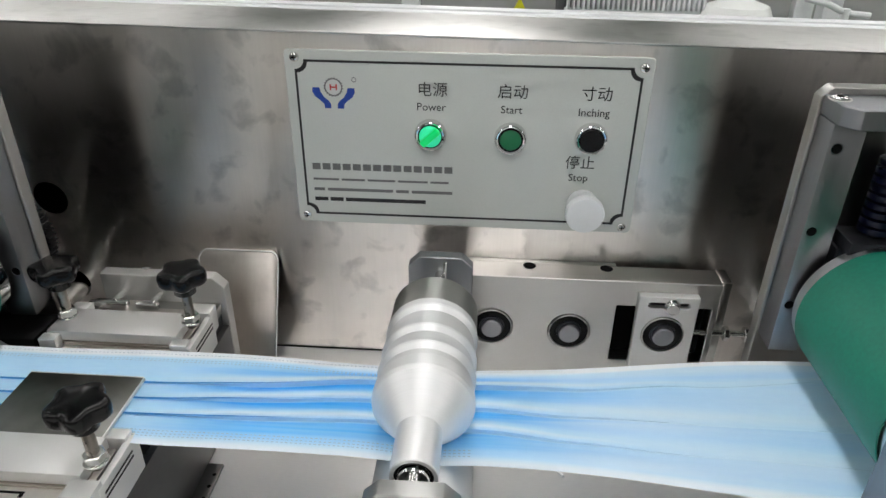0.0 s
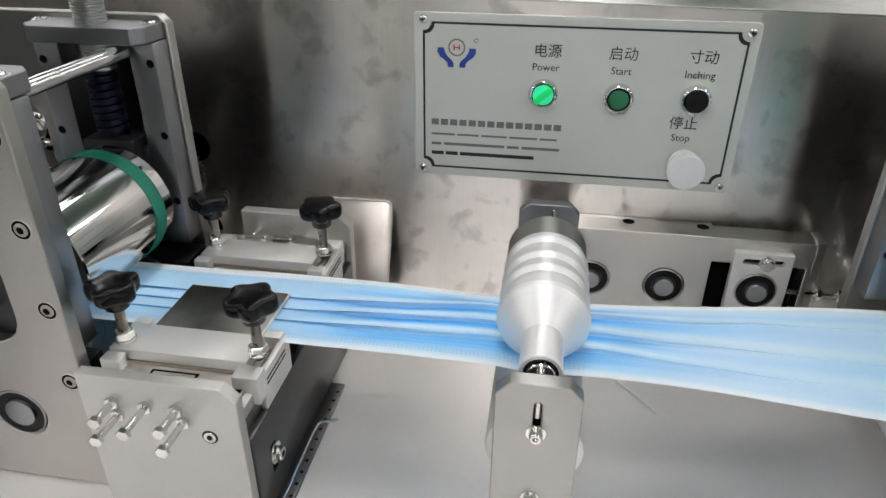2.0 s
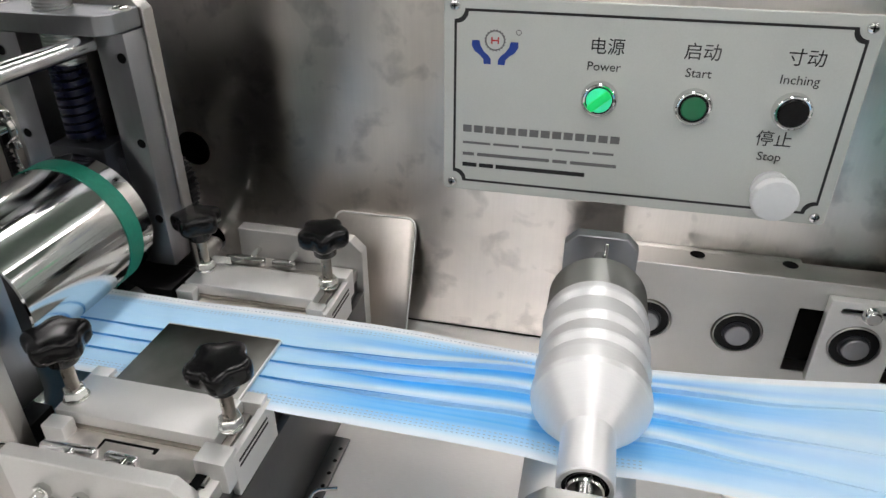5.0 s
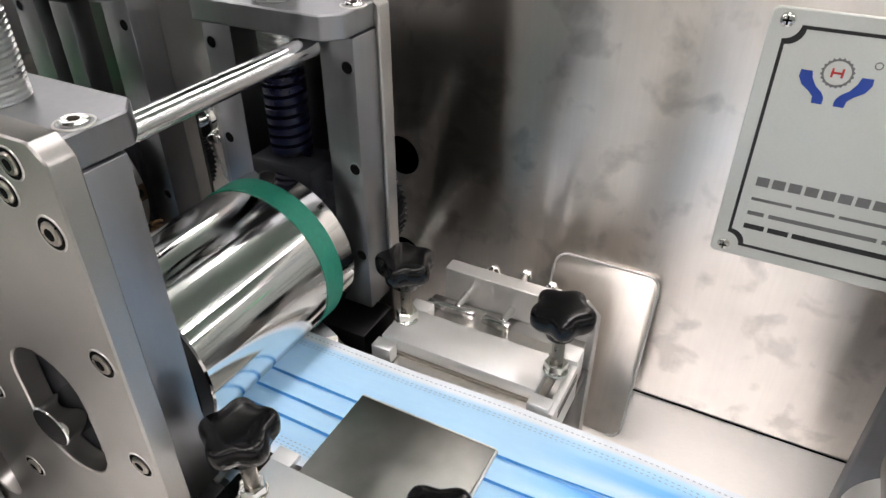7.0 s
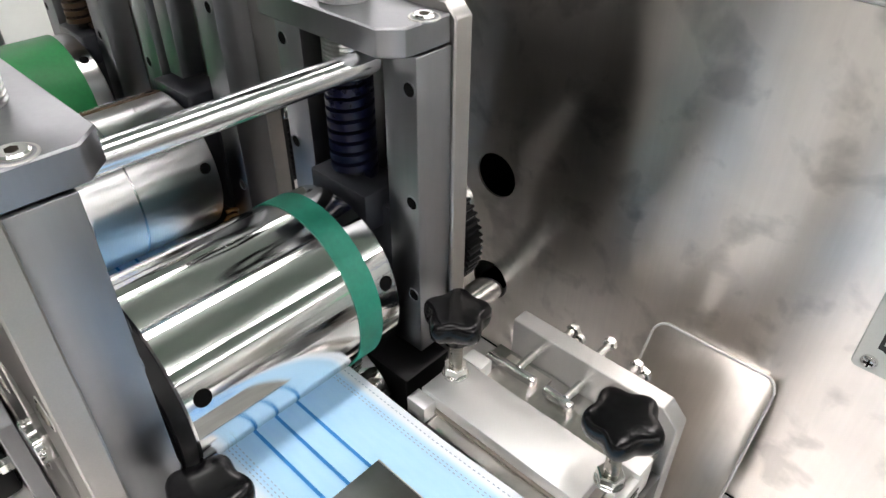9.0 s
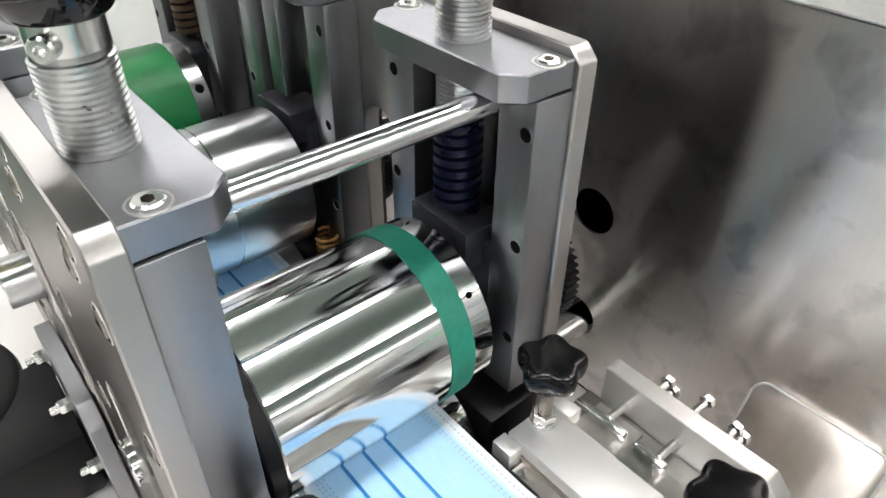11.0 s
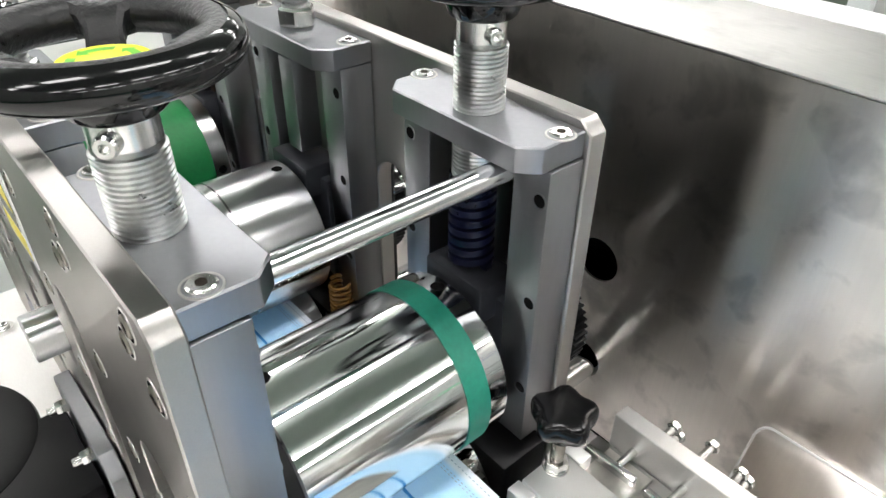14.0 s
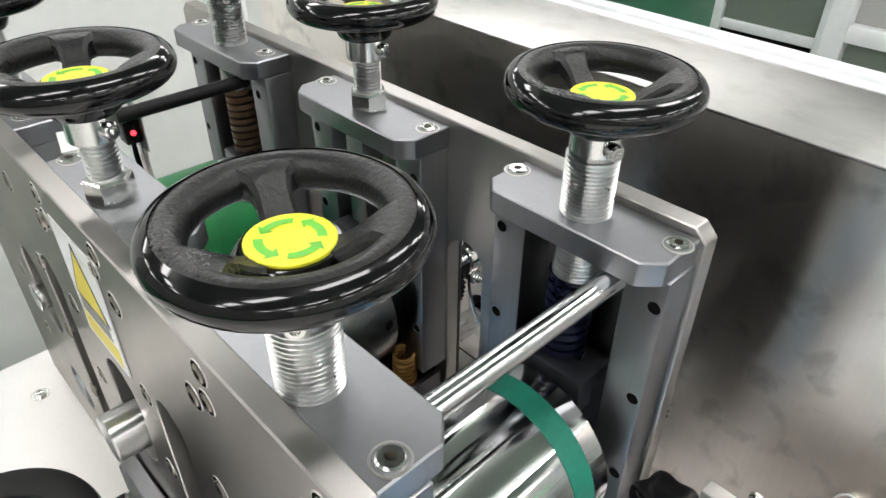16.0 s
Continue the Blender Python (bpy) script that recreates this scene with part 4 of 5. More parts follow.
def knob(x, y):
    t = thing("star_knob", (x, y, 0.124), "black plastic star knob on a zinc stud", "knob", "star knobs")
    part("stud", thread(B(), (x, y, 0), 0.117, 0.155, 0.0040, 0.0012, 0.0005, 16), SCREW, t)
    part("washer", lathe(B(), [(0.1221, 0), (0.1221, 0.0078), (0.1228, 0.0080), (0.1234, 0.0078), (0.1234, 0)], (x, y, 0), "z", 28), ZINC, t)
    part("hex_nut", hexa(B(), (x, y, 0.1235), "z", 0.0066, 0.0125, 0.3), ZINC, t)
    bm = B()
    n = 60
    rows = []
    for h, k, lobes in ((0.1505, 0.0078, 0), (0.1512, 0.0086, 0), (0.1575, 0.0090, 0), (0.1588, 0.0120, 0.7), (0.1600, 0.0158, 1), (0.1625, 0.0175, 1), (0.1670, 0.0180, 1), (0.1705, 0.0178, 1), (0.1724, 0.0169, 1), (0.1733, 0.0152, 0.9), (0.1739, 0.0115, 0.5), (0.1742, 0.006, 0.1)):
        ring = []
        for i in range(n):
            a = 2 * math.pi * i / n
            r = k * (1 + lobes * (0.115 * math.cos(5 * a + x * 400) - 0.02))
            ring.append(bm.verts.new((x + r * math.cos(a), y + r * math.sin(a), h)))
        rows.append(ring)
    for p, q in zip(rows, rows[1:]):
        for i in range(n):
            j = (i + 1) % n
            bm.faces.new((p[i], p[j], q[j], q[i]))
    bm.faces.new(rows[0])
    bm.faces.new(rows[-1])
    part("star_head", bm, KNOB, t, sharp=1.0)
    return t


def bolt_out(bm, x, y, z, sgn, length, r=0.0026, head=0.0080):
    rod(bm, (x, min(y, y + sgn * length), z), "y", length, r, 14)
    hexa(bm, (x, y + sgn * length - (0.0 if sgn > 0 else 0.004), z), "y", 0.004, head, 0.2)
    return bm


def clamp(side):
    """One half of the pleat guide: base, top bar, slide, side plate and adjusting bolts. side +1 is the half behind the web."""
    Y = (lambda d: YC + d) if side > 0 else (lambda d: YC - d)

    def bx(bm, x0, x1, d0, d1, z0, z1, bev=0.0):
        a, b = sorted((Y(d0), Y(d1)))
        return box(bm, x0, x1, a, b, z0, z1, bev)

    t = thing("pleat_clamp", (-0.288, Y(0.09), 0), "bright aluminium pleat guide clamp bolted to the deck", "clamp", "pleat clamps")
    part("base", bx(B(), GX0 + 0.004, GX1 - 0.001, 0.040, 0.127, 0.0, 0.098, 0.001), GUIDE_DARK, t)
    part("bed", bx(B(), GX0 - 0.002, GX1, 0.050, 0.127, 0.098, 0.108, 0.0008), ALU, t)
    notch = [(GX0 + 0.010, Y(0.046)), (GX1 - 0.006, Y(0.046)), (GX1 - 0.006, Y(0.1115)), (-0.303, Y(0.1115)), (-0.303, Y(0.1225)), (GX0 + 0.010, Y(0.1225))]
    part("slide_sheet", prism(B(), notch, "z", 0.1082, 0.1105, 0.0003), STEEL, t)
    part("sheet_gap", bx(B(), -0.3025, GX1 - 0.006, 0.1118, 0.1130, 0.1081, 0.1083), HOLE, t)
    part("top_bar", bx(B(), GX0 - 0.004, GX1 - 0.010, 0.056, 0.0895, 0.1128, 0.122, 0.0008), ALU_MATTE, t)
    part("bar_foot", bx(B(), GX0 - 0.002, GX1 - 0.011, 0.0545, 0.0910, 0.1105, 0.1127), BRONZED, t)
    if side < 0:
        for x0, x1, d0, d1 in ((-0.313, -0.276, 0.0945, 0.0963), (-0.313, -0.3112, 0.0965, 0.1060), (-0.2785, -0.276, 0.0965, 0.0990), (-0.245, -0.2385, 0.0935, 0.1180)):
            part("sheet_slot", bx(B(), x0, x1, d0, d1, 0.1104, 0.1107), HOLE, t)
    for x0 in (GX0 - 0.006, GX1 - 0.012):
        part("end_stop", bx(B(), x0, x0 + 0.014, 0.0460, 0.0557, 0.1082, 0.1205, 0.0008), ALU_MATTE, t)
    part("end_stop", bx(B(), GX0 - 0.004, GX0 + 0.011, 0.0912, 0.1020, 0.1082, 0.1205, 0.0008), ALU_MATTE, t)
    part("end_stop", bx(B(), GX1 - 0.015, GX1 + 0.0045, 0.0912, 0.1060, 0.098, 0.1212, 0.0008), ALU_MATTE, t)
    end = part("end_plate", bx(B(), GX1, GX1 + 0.005, 0.046, 0.0965, 0.086, 0.1175, 0.0008), ALU_MATTE, t)
    for z in (0.1105, 0.1065):
        part("groove", bx(B(), GX1 + 0.0045, GX1 + 0.0053, 0.056, 0.092, z - 0.0008, z + 0.0008), DULL, end)
    a, b = sorted((Y(0.1275 if side > 0 else 0.1300), Y(0.1395)))
    c = 0.010
    top = 0.1385 if side < 0 else 0.134
    out = [(GX0 + 0.006, 0.0), (GX1 + 0.005, 0.0), (GX1 + 0.005, top - c), (GX1 + 0.005 - c, top), (GX0 + 0.006, top)]
    sp = part("side_plate", prism(B(), out, "y", a, b, 0.0006), PLATE, t)
    for x, z, ln in ((-0.3145, 0.1185, 0.019), (-0.291, 0.1175, 0.025), (-0.269, 0.1175, 0.020), (-0.3125, 0.1080, 0.024), (-0.2655, 0.1080, 0.026)):
        bm = bolt_out(B(), x, Y(0.1395), z, side, ln)
        bb = part("adjusting_bolt", bm, ZINC, sp)
        part("lock_nut", hexa(B(), (x, Y(0.1395) - (0.0 if side > 0 else 0.004), z), "y", 0.004, 0.0085, 0.6), ZINC, bb)
    for x, w, tilt in ((-0.325, 0.036, 2), (-0.290, 0.021, -3)):
        bm = rod(B(), (x + 0.004, min(Y(0.111), Y(0.128)), 0.1155), "y", 0.017, 0.0027, 14)
        part("slide_pin", bm, ZINC, t)
        bm = box(B(), -w / 2, w / 2, -0.0028, 0.0028, -0.0032, 0.0032, 0.0018)
        bmesh.ops.transform(bm, matrix=pose(x, Y(0.1095), 0.1142, 0, 0, tilt), verts=bm.verts)
        part("pressure_foot", bm, ROD_CHROME, t)
    for nm, rr, out_by, mt in (("screw_recess", 0.0058, 0.0003, DULL), ("side_screw", 0.0046, 0.0007, ZINC), ("screw_socket", 0.0022, 0.0010, DULL)):
        part(nm, lathe(B(), [(0, rr), (side * out_by, rr * 0.94), (side * out_by, 0)], (-0.249, Y(0.1395), 0.096), "y", 18), mt, sp)
    return t


for side in (1, -1):
    clamp(side)
    for x in (-0.342, -0.2365):
        knob(x, YC + side * 0.0775)
fl = thing("slotted_foot", (-0.22, 0.34, 0), "dark steel foot strip with a row of holes", "foot")
part("strip", box(B(), GX1 + 0.0052, GX1 + 0.019, 0.245, 0.412, 0.0004, 0.0035, 0.0006), GUIDE_DARK, fl)
for k in range(12):
    part("foot_hole", lathe(B(), [(0, 0.0017), (0, 0)], (GX1 + 0.0155, 0.262 + 0.0125 * k, 0.0037), "z", 12), HOLE, fl)
gw = thing("guide_web_plate", (-0.228, 0.33, 0.0), "dark milled support wall under the pleat guide", "support")
part("wall", box(B(), GX1 - 0.0008, GX1 + 0.0050, 0.2495, 0.502, 0.0004, 0.0855, 0.0005), GUIDE_DARK, gw)
part("slot", box(B(), GX1 + 0.0046, GX1 + 0.0053, 0.2738, 0.2822, 0.028, 0.054, 0.0003), HOLE, gw)
bm = lathe(B(), [(0, 0.0088), (0.0012, 0.0088), (0.0012, 0.0055), (0.006, 0.0055), (0.0066, 0.0048), (0.0066, 0.0028), (0.003, 0.0028), (0.003, 0)], (GX1 + 0.006, 0.278, 0.045), "x", 18)
single("cap_screw", bm, ZINC, (GX1 + 0.006, 0.278, 0.045), "zinc cap screw in the guide's end plate", "screw")
bm = sweep(B(), [(-0.2030, 0.3600, 0.0062), (-0.2140, 0.3565, 0.0062), (-0.2172, 0.3545, 0.0063), (-0.2190, 0.351, 0.0065), (-0.2195, 0.34, 0.0065), (-0.2195, 0.268, 0.0065)], 0.0014, 8)
single("hex_key", bm, ZINC, (-0.219, 0.32, 0.0052), "bent steel hex key lying along the foot strip", "hex key")
pl = thing("pressing_plate", (-0.288, 0.35, 0.119), "dark polished steel plate laid over the pleats", "plate")
part("sheet", box(B(), -0.331, -0.2445, 0.309, 0.3815, 0.1192, 0.1212, 0.0006), material("dark_satin_steel", (0.27, 0.27, 0.255), 0.42, 1.0, 0.05, 40, (1, 1, 1), 0.0, 0.03, blotch=0.14, blotch_scale=60), pl)
# pale strips put in the highlight along the plate's right and far rims
part("ground_edge", box(B(), -0.2444, -0.2432, 0.309, 0.3815, 0.1190, 0.1215, 0.0003), ALU_MATTE, pl, "bright strip standing for the plate's lit rim")
part("ground_edge", box(B(), -0.331, -0.2446, 0.3816, 0.3823, 0.1190, 0.1214, 0.0002), ALU_MATTE, pl, "bright strip standing for the plate's lit rim")

# ---- grooving roller and its brackets ----
HX, HZ = -0.032, 0.146
horn = thing("grooving_roller", (HX, YC, HZ), "turned aluminium grooving roller lying across the web", "roller")
prof = [(0.278, 0.0118), (0.278, 0.0140), (0.2788, 0.0146), (0.314, 0.0146), (0.3365, 0.0334), (0.3400, 0.0343), (0.3440, 0.0342)]
for y0, y1 in ((0.3440, 0.3590), (0.3590, 0.3790), (0.3790, 0.4040)):
    prof += [(y0 + (y1 - y0) * 0.5, 0.0335), (y1 - 0.0004, 0.0320), (y1 + 0.0045, 0.0339), (y1 + 0.0065, 0.0342)]
prof += [(0.4170, 0.0338)]
part("shell", lathe(B(), prof, (HX, 0, HZ), "y", 96), TURNED, horn, sharp=0.09)
part("end_cylinder", lathe(B(), [(0.4171, 0.0), (0.4171, 0.0334), (0.447, 0.0334), (0.4485, 0.0322), (0.4485, 0)], (HX, 0, HZ), "y", 64), BRACKET, horn, "darker grey end cylinder")
part("bearing", lathe(B(), [(0.2795, 0.0119), (0.2795, 0.0096)], (HX, 0, HZ), "y", 36), DULL, horn)
axle = thing("grooving_axle", (HX, YC, HZ), "zinc axle through the grooving roller", "axle")
part("pin", rod(B(), (HX, 0.2672, HZ), "y", 0.245, 0.0046, 20), ZINC, axle)
part("shaft_collar", lathe(B(), [(0.290, 0.0095), (0.2765, 0.0095), (0.2755, 0.0088), (0.2755, 0.0046)], (HX, 0, HZ), "y", 32), ZINC, axle)
part("set_hole", lathe(B(), [(0, 0.0021), (0, 0)], (HX + 0.0045, 0.2782, HZ + 0.0090), "z", 12), HOLE, axle)
drum = thing("counter_drum", (HX, YC, 0.081), "turned aluminium counter drum below the web", "drum")
part("shell", lathe(B(), [(0.277, 0), (0.277, 0.0335), (0.279, 0.0345), (0.472, 0.0345), (0.474, 0.033), (0.474, 0)], (HX, 0, 0.0805), "y", 64), ALU_MATTE, drum)


def bracket(y0, y1, top, label, bolts):
    t = thing("axle_bracket", (HX, (y0 + y1) / 2, 0), label, "bracket", "axle brackets")
    x0, x1, c = HX - 0.028, HX + 0.028, 0.0095
    out = [(x0, 0), (x1, 0), (x1, top - c), (x1 - c, top), (x0 + c, top), (x0, top - c)]
    cut = [slot_points(HX, 0.112, 0.1375, 0.0027), slot_points(HX, 0.040, 0.060, 0.0027)] if bolts else []
    part("plate", prism(B(), out, "y", y0, y1, 0.0007, holes=cut), ALU_DARK if not bolts else BRACKET, t)
    if bolts:
        part("slot_filler", box(B(), HX - 0.0031, HX + 0.0031, y0 + 0.006, y1 - 0.001, 0.106, 0.139), HOLE, t)
        part("height_screw", rod(B(), (HX, y0 + 0.0034, 0.1226), "z", 0.0140, 0.0022, 12), ZINC, t)
    for z in bolts:
        s = part("clamp_bolt", lathe(B(), [(0, 0.0052), (-0.0012, 0.0052), (-0.0012, 0.0044), (-0.0055, 0.0044), (-0.007, 0.0036), (-0.007, 0.002), (-0.0045, 0.002), (-0.0045, 0)], (HX, y0, z), "y", 24), ZINC, t)
        part("washer", lathe(B(), [(-0.0002, 0.0066), (-0.0014, 0.0066), (-0.0014, 0.005)], (HX, y0, z), "y", 24), ZINC, s)
    return t


near_br = bracket(0.2595, 0.2715, 0.1515, "aluminium axle bracket with a slotted top and clamp bolts", (0.1125, 0.053))
bracket(0.506, 0.518, 0.163, "milled axle bracket behind the grooving roller", ())
single("adjust_screw", rod(B(), (HX + 0.004, 0.5035, 0.142), "z", 0.018, 0.0016, 10), ZINC, (HX + 0.004, 0.5035, 0.142), "small upright adjusting screw in the bracket", "screw")

# ---- bearing block on the back panel ----
bb = thing("bearing_block", (0.11, 0.567, 0), "aluminium bearing block fixed to the back panel", "bearing block")
BY0, BY1, BT = 0.550, 0.585, 0.121
out = [(-0.012, 0.0), (0.228, 0.0), (0.228, BT), (-0.012, BT)]
win = [(0.133, 0.030), (0.2225, 0.030), (0.2225, 0.094), (0.133, 0.094)]
part("body", prism(B(), out, "y", BY0, 0.578, 0.0007, holes=[win, ring_points(0.091, 0.0615, 0.0205, 28), ring_points(0.016, 0.0635, 0.0205, 28)]), ALU, bb)
part("back_rail", box(B(), -0.012, 0.134, 0.5782, BY1, 0.0, BT, 0.0006), ALU, bb)
part("end_plate", box(B(), 0.2282, 0.238, 0.556, 0.582, 0.0, BT - 0.001, 0.0008), ALU, bb)
for x in (0.050, 0.1235):
    part("top_bore", lathe(B(), [(0, 0.0062), (0, 0)], (x, 0.572, BT + 0.0003), "z", 24), HOLE, bb)


def bearing(x, y, z, r=0.0198, label="sealed ball bearing with a steel shaft end"):
    t = thing("shaft_bearing", (x, y, z), label, "bearing", "bearings")
    part("outer_ring", lathe(B(), [(0.012, r), (-0.0008, r), (-0.0012, r - 0.0004), (-0.0012, r - 0.0011), (0.0006, r - 0.0013)], (x, y, z), "y", 40), ALU, t)
    part("seal", lathe(B(), [(0.0006, r - 0.0012), (0.0, r - 0.004), (0.0006, 0.0118)], (x, y, z), "y", 40), DULL, t)
    part("inner_ring", lathe(B(), [(0.0006, 0.0122), (-0.0012, 0.012), (-0.0012, 0.0102)], (x, y, z), "y", 32), BLOCK, t)
    part("shaft_end", lathe(B(), [(-0.0005, 0.0102), (-0.0045, 0.0100), (-0.0055, 0.009), (-0.0055, 0)], (x, y, z), "y", 32), ALU_DARK, t)


bearing(0.091, BY0, 0.0615)
bearing(0.016, BY0, 0.0635)
tk = thing("take_up_slide", (0.179, 0.55, 0.06), "aluminium take-up slide with a slotted clamp bolt", "slide")
out = [(0.151, 0.028), (0.2065, 0.028), (0.2065, 0.111), (0.151, 0.111)]
slot = [(x, z) for x, z in rounded(0.160, 0.199, 0.0985, 0.1045, 0.0029)]
part("plate", prism(B(), out, "y", 0.541, 0.5495, 0.0006, holes=[slot, ring_points(0.178, 0.069, 0.0202, 28)]), ALU_MATTE, tk)
part("slot_back", box(B(), 0.158, 0.201, 0.5465, 0.5485, 0.097, 0.106), DULL, tk)
part("clamp_bolt", lathe(B(), [(0, 0.0075), (-0.001, 0.0075), (-0.001, 0.006), (-0.006, 0.006), (-0.007, 0.0048), (-0.007, 0)], (0.182, 0.541, 0.1015), "y", 18), ZINC, tk)
part("filler", box(B(), 0.1345, 0.2215, 0.566, 0.577, 0.031, 0.093), HOLE, bb)
bearing(0.178, 0.541, 0.069)
ab = thing("adjusting_bolt", (0.24, 0.556, 0.066), "long zinc adjusting bolt through the end plate", "bolt")
part("stem", thread(B(), (0, 0, 0), 0.205, 0.262, 0.0030, 0.0011, 0.0004, 14), ZINC, ab)
st = ab.children[0]
st.data.transform(Matrix.Translation((0.24, 0.556, 0.066)))
st.data.transform(Matrix.Translation((0, 0.553, 0.0655)) @ Matrix.Rotation(radians(90), 4, "Y"))
st.data.transform(Matrix.Translation((-0.24, -0.556, -0.066)))
part("head", hexa(B(), (0.258, 0.553, 0.0655), "x", 0.005, 0.0125, 0.2), ZINC, ab)
part("lock_nut", hexa(B(), (0.2385, 0.553, 0.0655), "x", 0.005, 0.0125, 0.5), ZINC, ab)

# ---- the web of pleated fabric ----
WEB_Z = 0.1172


def ease(a, b, x):
    k = min(1, max(0, (x - a) / (b - a)))
    return k * k * (3 - 2 * k)


def web_edges(x):
    near = 0.3255 - 0.006 * ease(-0.33, -0.2, x) - 0.003 * ease(-0.1, 0.05, x) - 0.021 * ease(0.02, 0.28, x)
    far = 0.4165 + 0.003 * ease(-0.33, -0.24, x) - 0.006 * ease(-0.2, -0.06, x) + 0.031 * ease(-0.02, 0.27, x)
    return near, far


# each pleat's fold: (along the web, across it), from the edge nearest the front
PLEATS = (((-0.86, 0.350), (-0.34, 0.3495), (-0.24, 0.3480), (-0.17, 0.3470), (-0.07, 0.3510), (0.0, 0.3470), (0.07, 0.3410), (0.16, 0.3360), (0.31, 0.3300)),
          ((-0.86, 0.364), (-0.34, 0.3635), (-0.24, 0.3640), (-0.17, 0.3650), (-0.07, 0.3720), (0.0, 0.3690), (0.07, 0.3640), (0.16, 0.3640), (0.31, 0.3660)),
          ((-0.86, 0.378), (-0.34, 0.3780), (-0.24, 0.3810), (-0.17, 0.3815), (-0.07, 0.3925), (0.0, 0.3925), (0.07, 0.3935), (0.16, 0.4040), (0.31, 0.4250)))


def fold_y(x, pleat):
    """Where a fold lies across the web."""
    for (xa, ya), (xb, yb) in zip(pleat, pleat[1:]):
        if x <= xb:
            return ya + (yb - ya) * ease(xa, xb, x)
    return pleat[-1][1]


def pleat_place(x, y):
    """For the panel that y lies in: how far it is from the fold on its far side, as a fraction of the panel, the panel's width and its number."""
    near, far = web_edges(x)
    lines = [near] + [fold_y(x, p) for p in PLEATS] + [far]
    for k in range(4):
        if y <= lines[k + 1]:
            return (lines[k + 1] - y) / (lines[k + 1] - lines[k]), lines[k + 1] - lines[k], k
    return 0.0, 0.02, 3


def web_height(x, u):
    """Height of the web above its plane at a fraction u across it."""
    near, far = web_edges(x)
    y = near + (far - near) * u
    w, span, k = pleat_place(x, y)
    lift = 0.0004 * (1 - ease(-0.25, -0.20, x)) + 0.0048 * ease(-0.25, -0.15, x) * (1 - 0.92 * ease(0.0, 0.18, x))
    if k == 3:
        # the wide far panel sags behind its fold
        z = lift * (1 - ease(0.0, 0.55, 1 - w)) * 0.9 + lift * 0.35 * math.exp(-(((1 - w) - 0.75) / 0.12) ** 2)
    else:
        # low under the next fold, rising to a round ridge at this panel's own near fold
        rise = ease(0.05, 0.80, w) * (1 - 0.30 * ease(0.86, 1.0, w))
        z = lift * rise * (0.55 if k == 0 else 1.0) * (1 - (0.8 * ease(0.35, 0.95, w) if k == 0 else 0))
    wide = ease(0.02, 0.12, x)
    z += wide * 0.0012 * math.sin(u * 17 + x * 6) * (1 - 0.4 * ease(0.1, 0.28, x))
    z += 0.0010 * noise.noise((x * 9, u * 6, 0.3)) * ease(-0.25, -0.1, x)
    if abs(x - HX) < 0.05:
        z -= 0.0045 * (1 - abs(x - HX) / 0.05) ** 2
    z += 0.0012 * math.sin(math.pi * min(1, max(0, x / 0.29)))
    return z


def web_fold_tone(x, u):
    """How much the blue deepens for fold shade and doubled cloth: deepest just before a fold, thinning out towards the
    next crest.
    """
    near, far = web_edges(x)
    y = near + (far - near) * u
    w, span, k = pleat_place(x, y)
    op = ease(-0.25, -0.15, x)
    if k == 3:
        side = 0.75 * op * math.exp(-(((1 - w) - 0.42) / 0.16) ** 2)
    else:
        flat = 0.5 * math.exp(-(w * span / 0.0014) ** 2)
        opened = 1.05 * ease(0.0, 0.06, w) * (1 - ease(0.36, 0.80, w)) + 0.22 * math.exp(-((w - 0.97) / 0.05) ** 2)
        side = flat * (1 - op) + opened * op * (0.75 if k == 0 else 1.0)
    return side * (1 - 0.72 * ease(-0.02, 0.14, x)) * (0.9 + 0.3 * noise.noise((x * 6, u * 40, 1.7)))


web = thing("mask_web", (-0.1, YC, WEB_Z), "light blue pleated nonwoven web with white borders", "fabric")
bm = B()
lay = bm.verts.layers.float.new("border")
lay2 = bm.verts.layers.float.new("layers")
xs = [-0.86 + 0.006 * k for k in range(195)]
us = [(k, w) for k in range(4) for w in [0.999 - 0.998 * j / (70 if k == 3 else 44) for j in range((70 if k == 3 else 44) + 1)]]
rows = []
for x in xs:
    a, b = web_edges(x)
    lines = [a] + [fold_y(x, p) for p in PLEATS] + [b]
    op = ease(-0.25, -0.15, x) * (1 - 0.5 * ease(0.0, 0.15, x))
    row = []
    for k, w in us:
        y = lines[k + 1] - w * (lines[k + 1] - lines[k])
        u = (y - a) / (b - a)
        v = bm.verts.new((x, y, WEB_Z + web_height(x, u)))
        wf = 0.10 * (1 - 0.55 * ease(0.05, 0.2, x))
        e = max(1 - ease(wf * 0.55, wf * 1.15, 1 - u), 0.85 * (1 - ease(0.02, 0.10, u)))
        # ridges get a painted highlight; cloth opened beyond the roller is one thin layer
        ridge_light = 0.55 * op * math.exp(-((w - 0.86) / 0.10) ** 2) * (k > 0)
        v[lay] = max(e, ridge_light, 0.34 * ease(-0.01, 0.10, x) * (0.75 + 0.9 * noise.noise((x * 5, u * 9, 4.2))))
        v[lay2] = web_fold_tone(x, u)
        row.append(v)
    rows.append(row)
for p, q in zip(rows, rows[1:]):
    for i in range(len(us) - 1):
        bm.faces.new((p[i], q[i], q[i + 1], p[i + 1]))
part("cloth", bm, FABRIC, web)
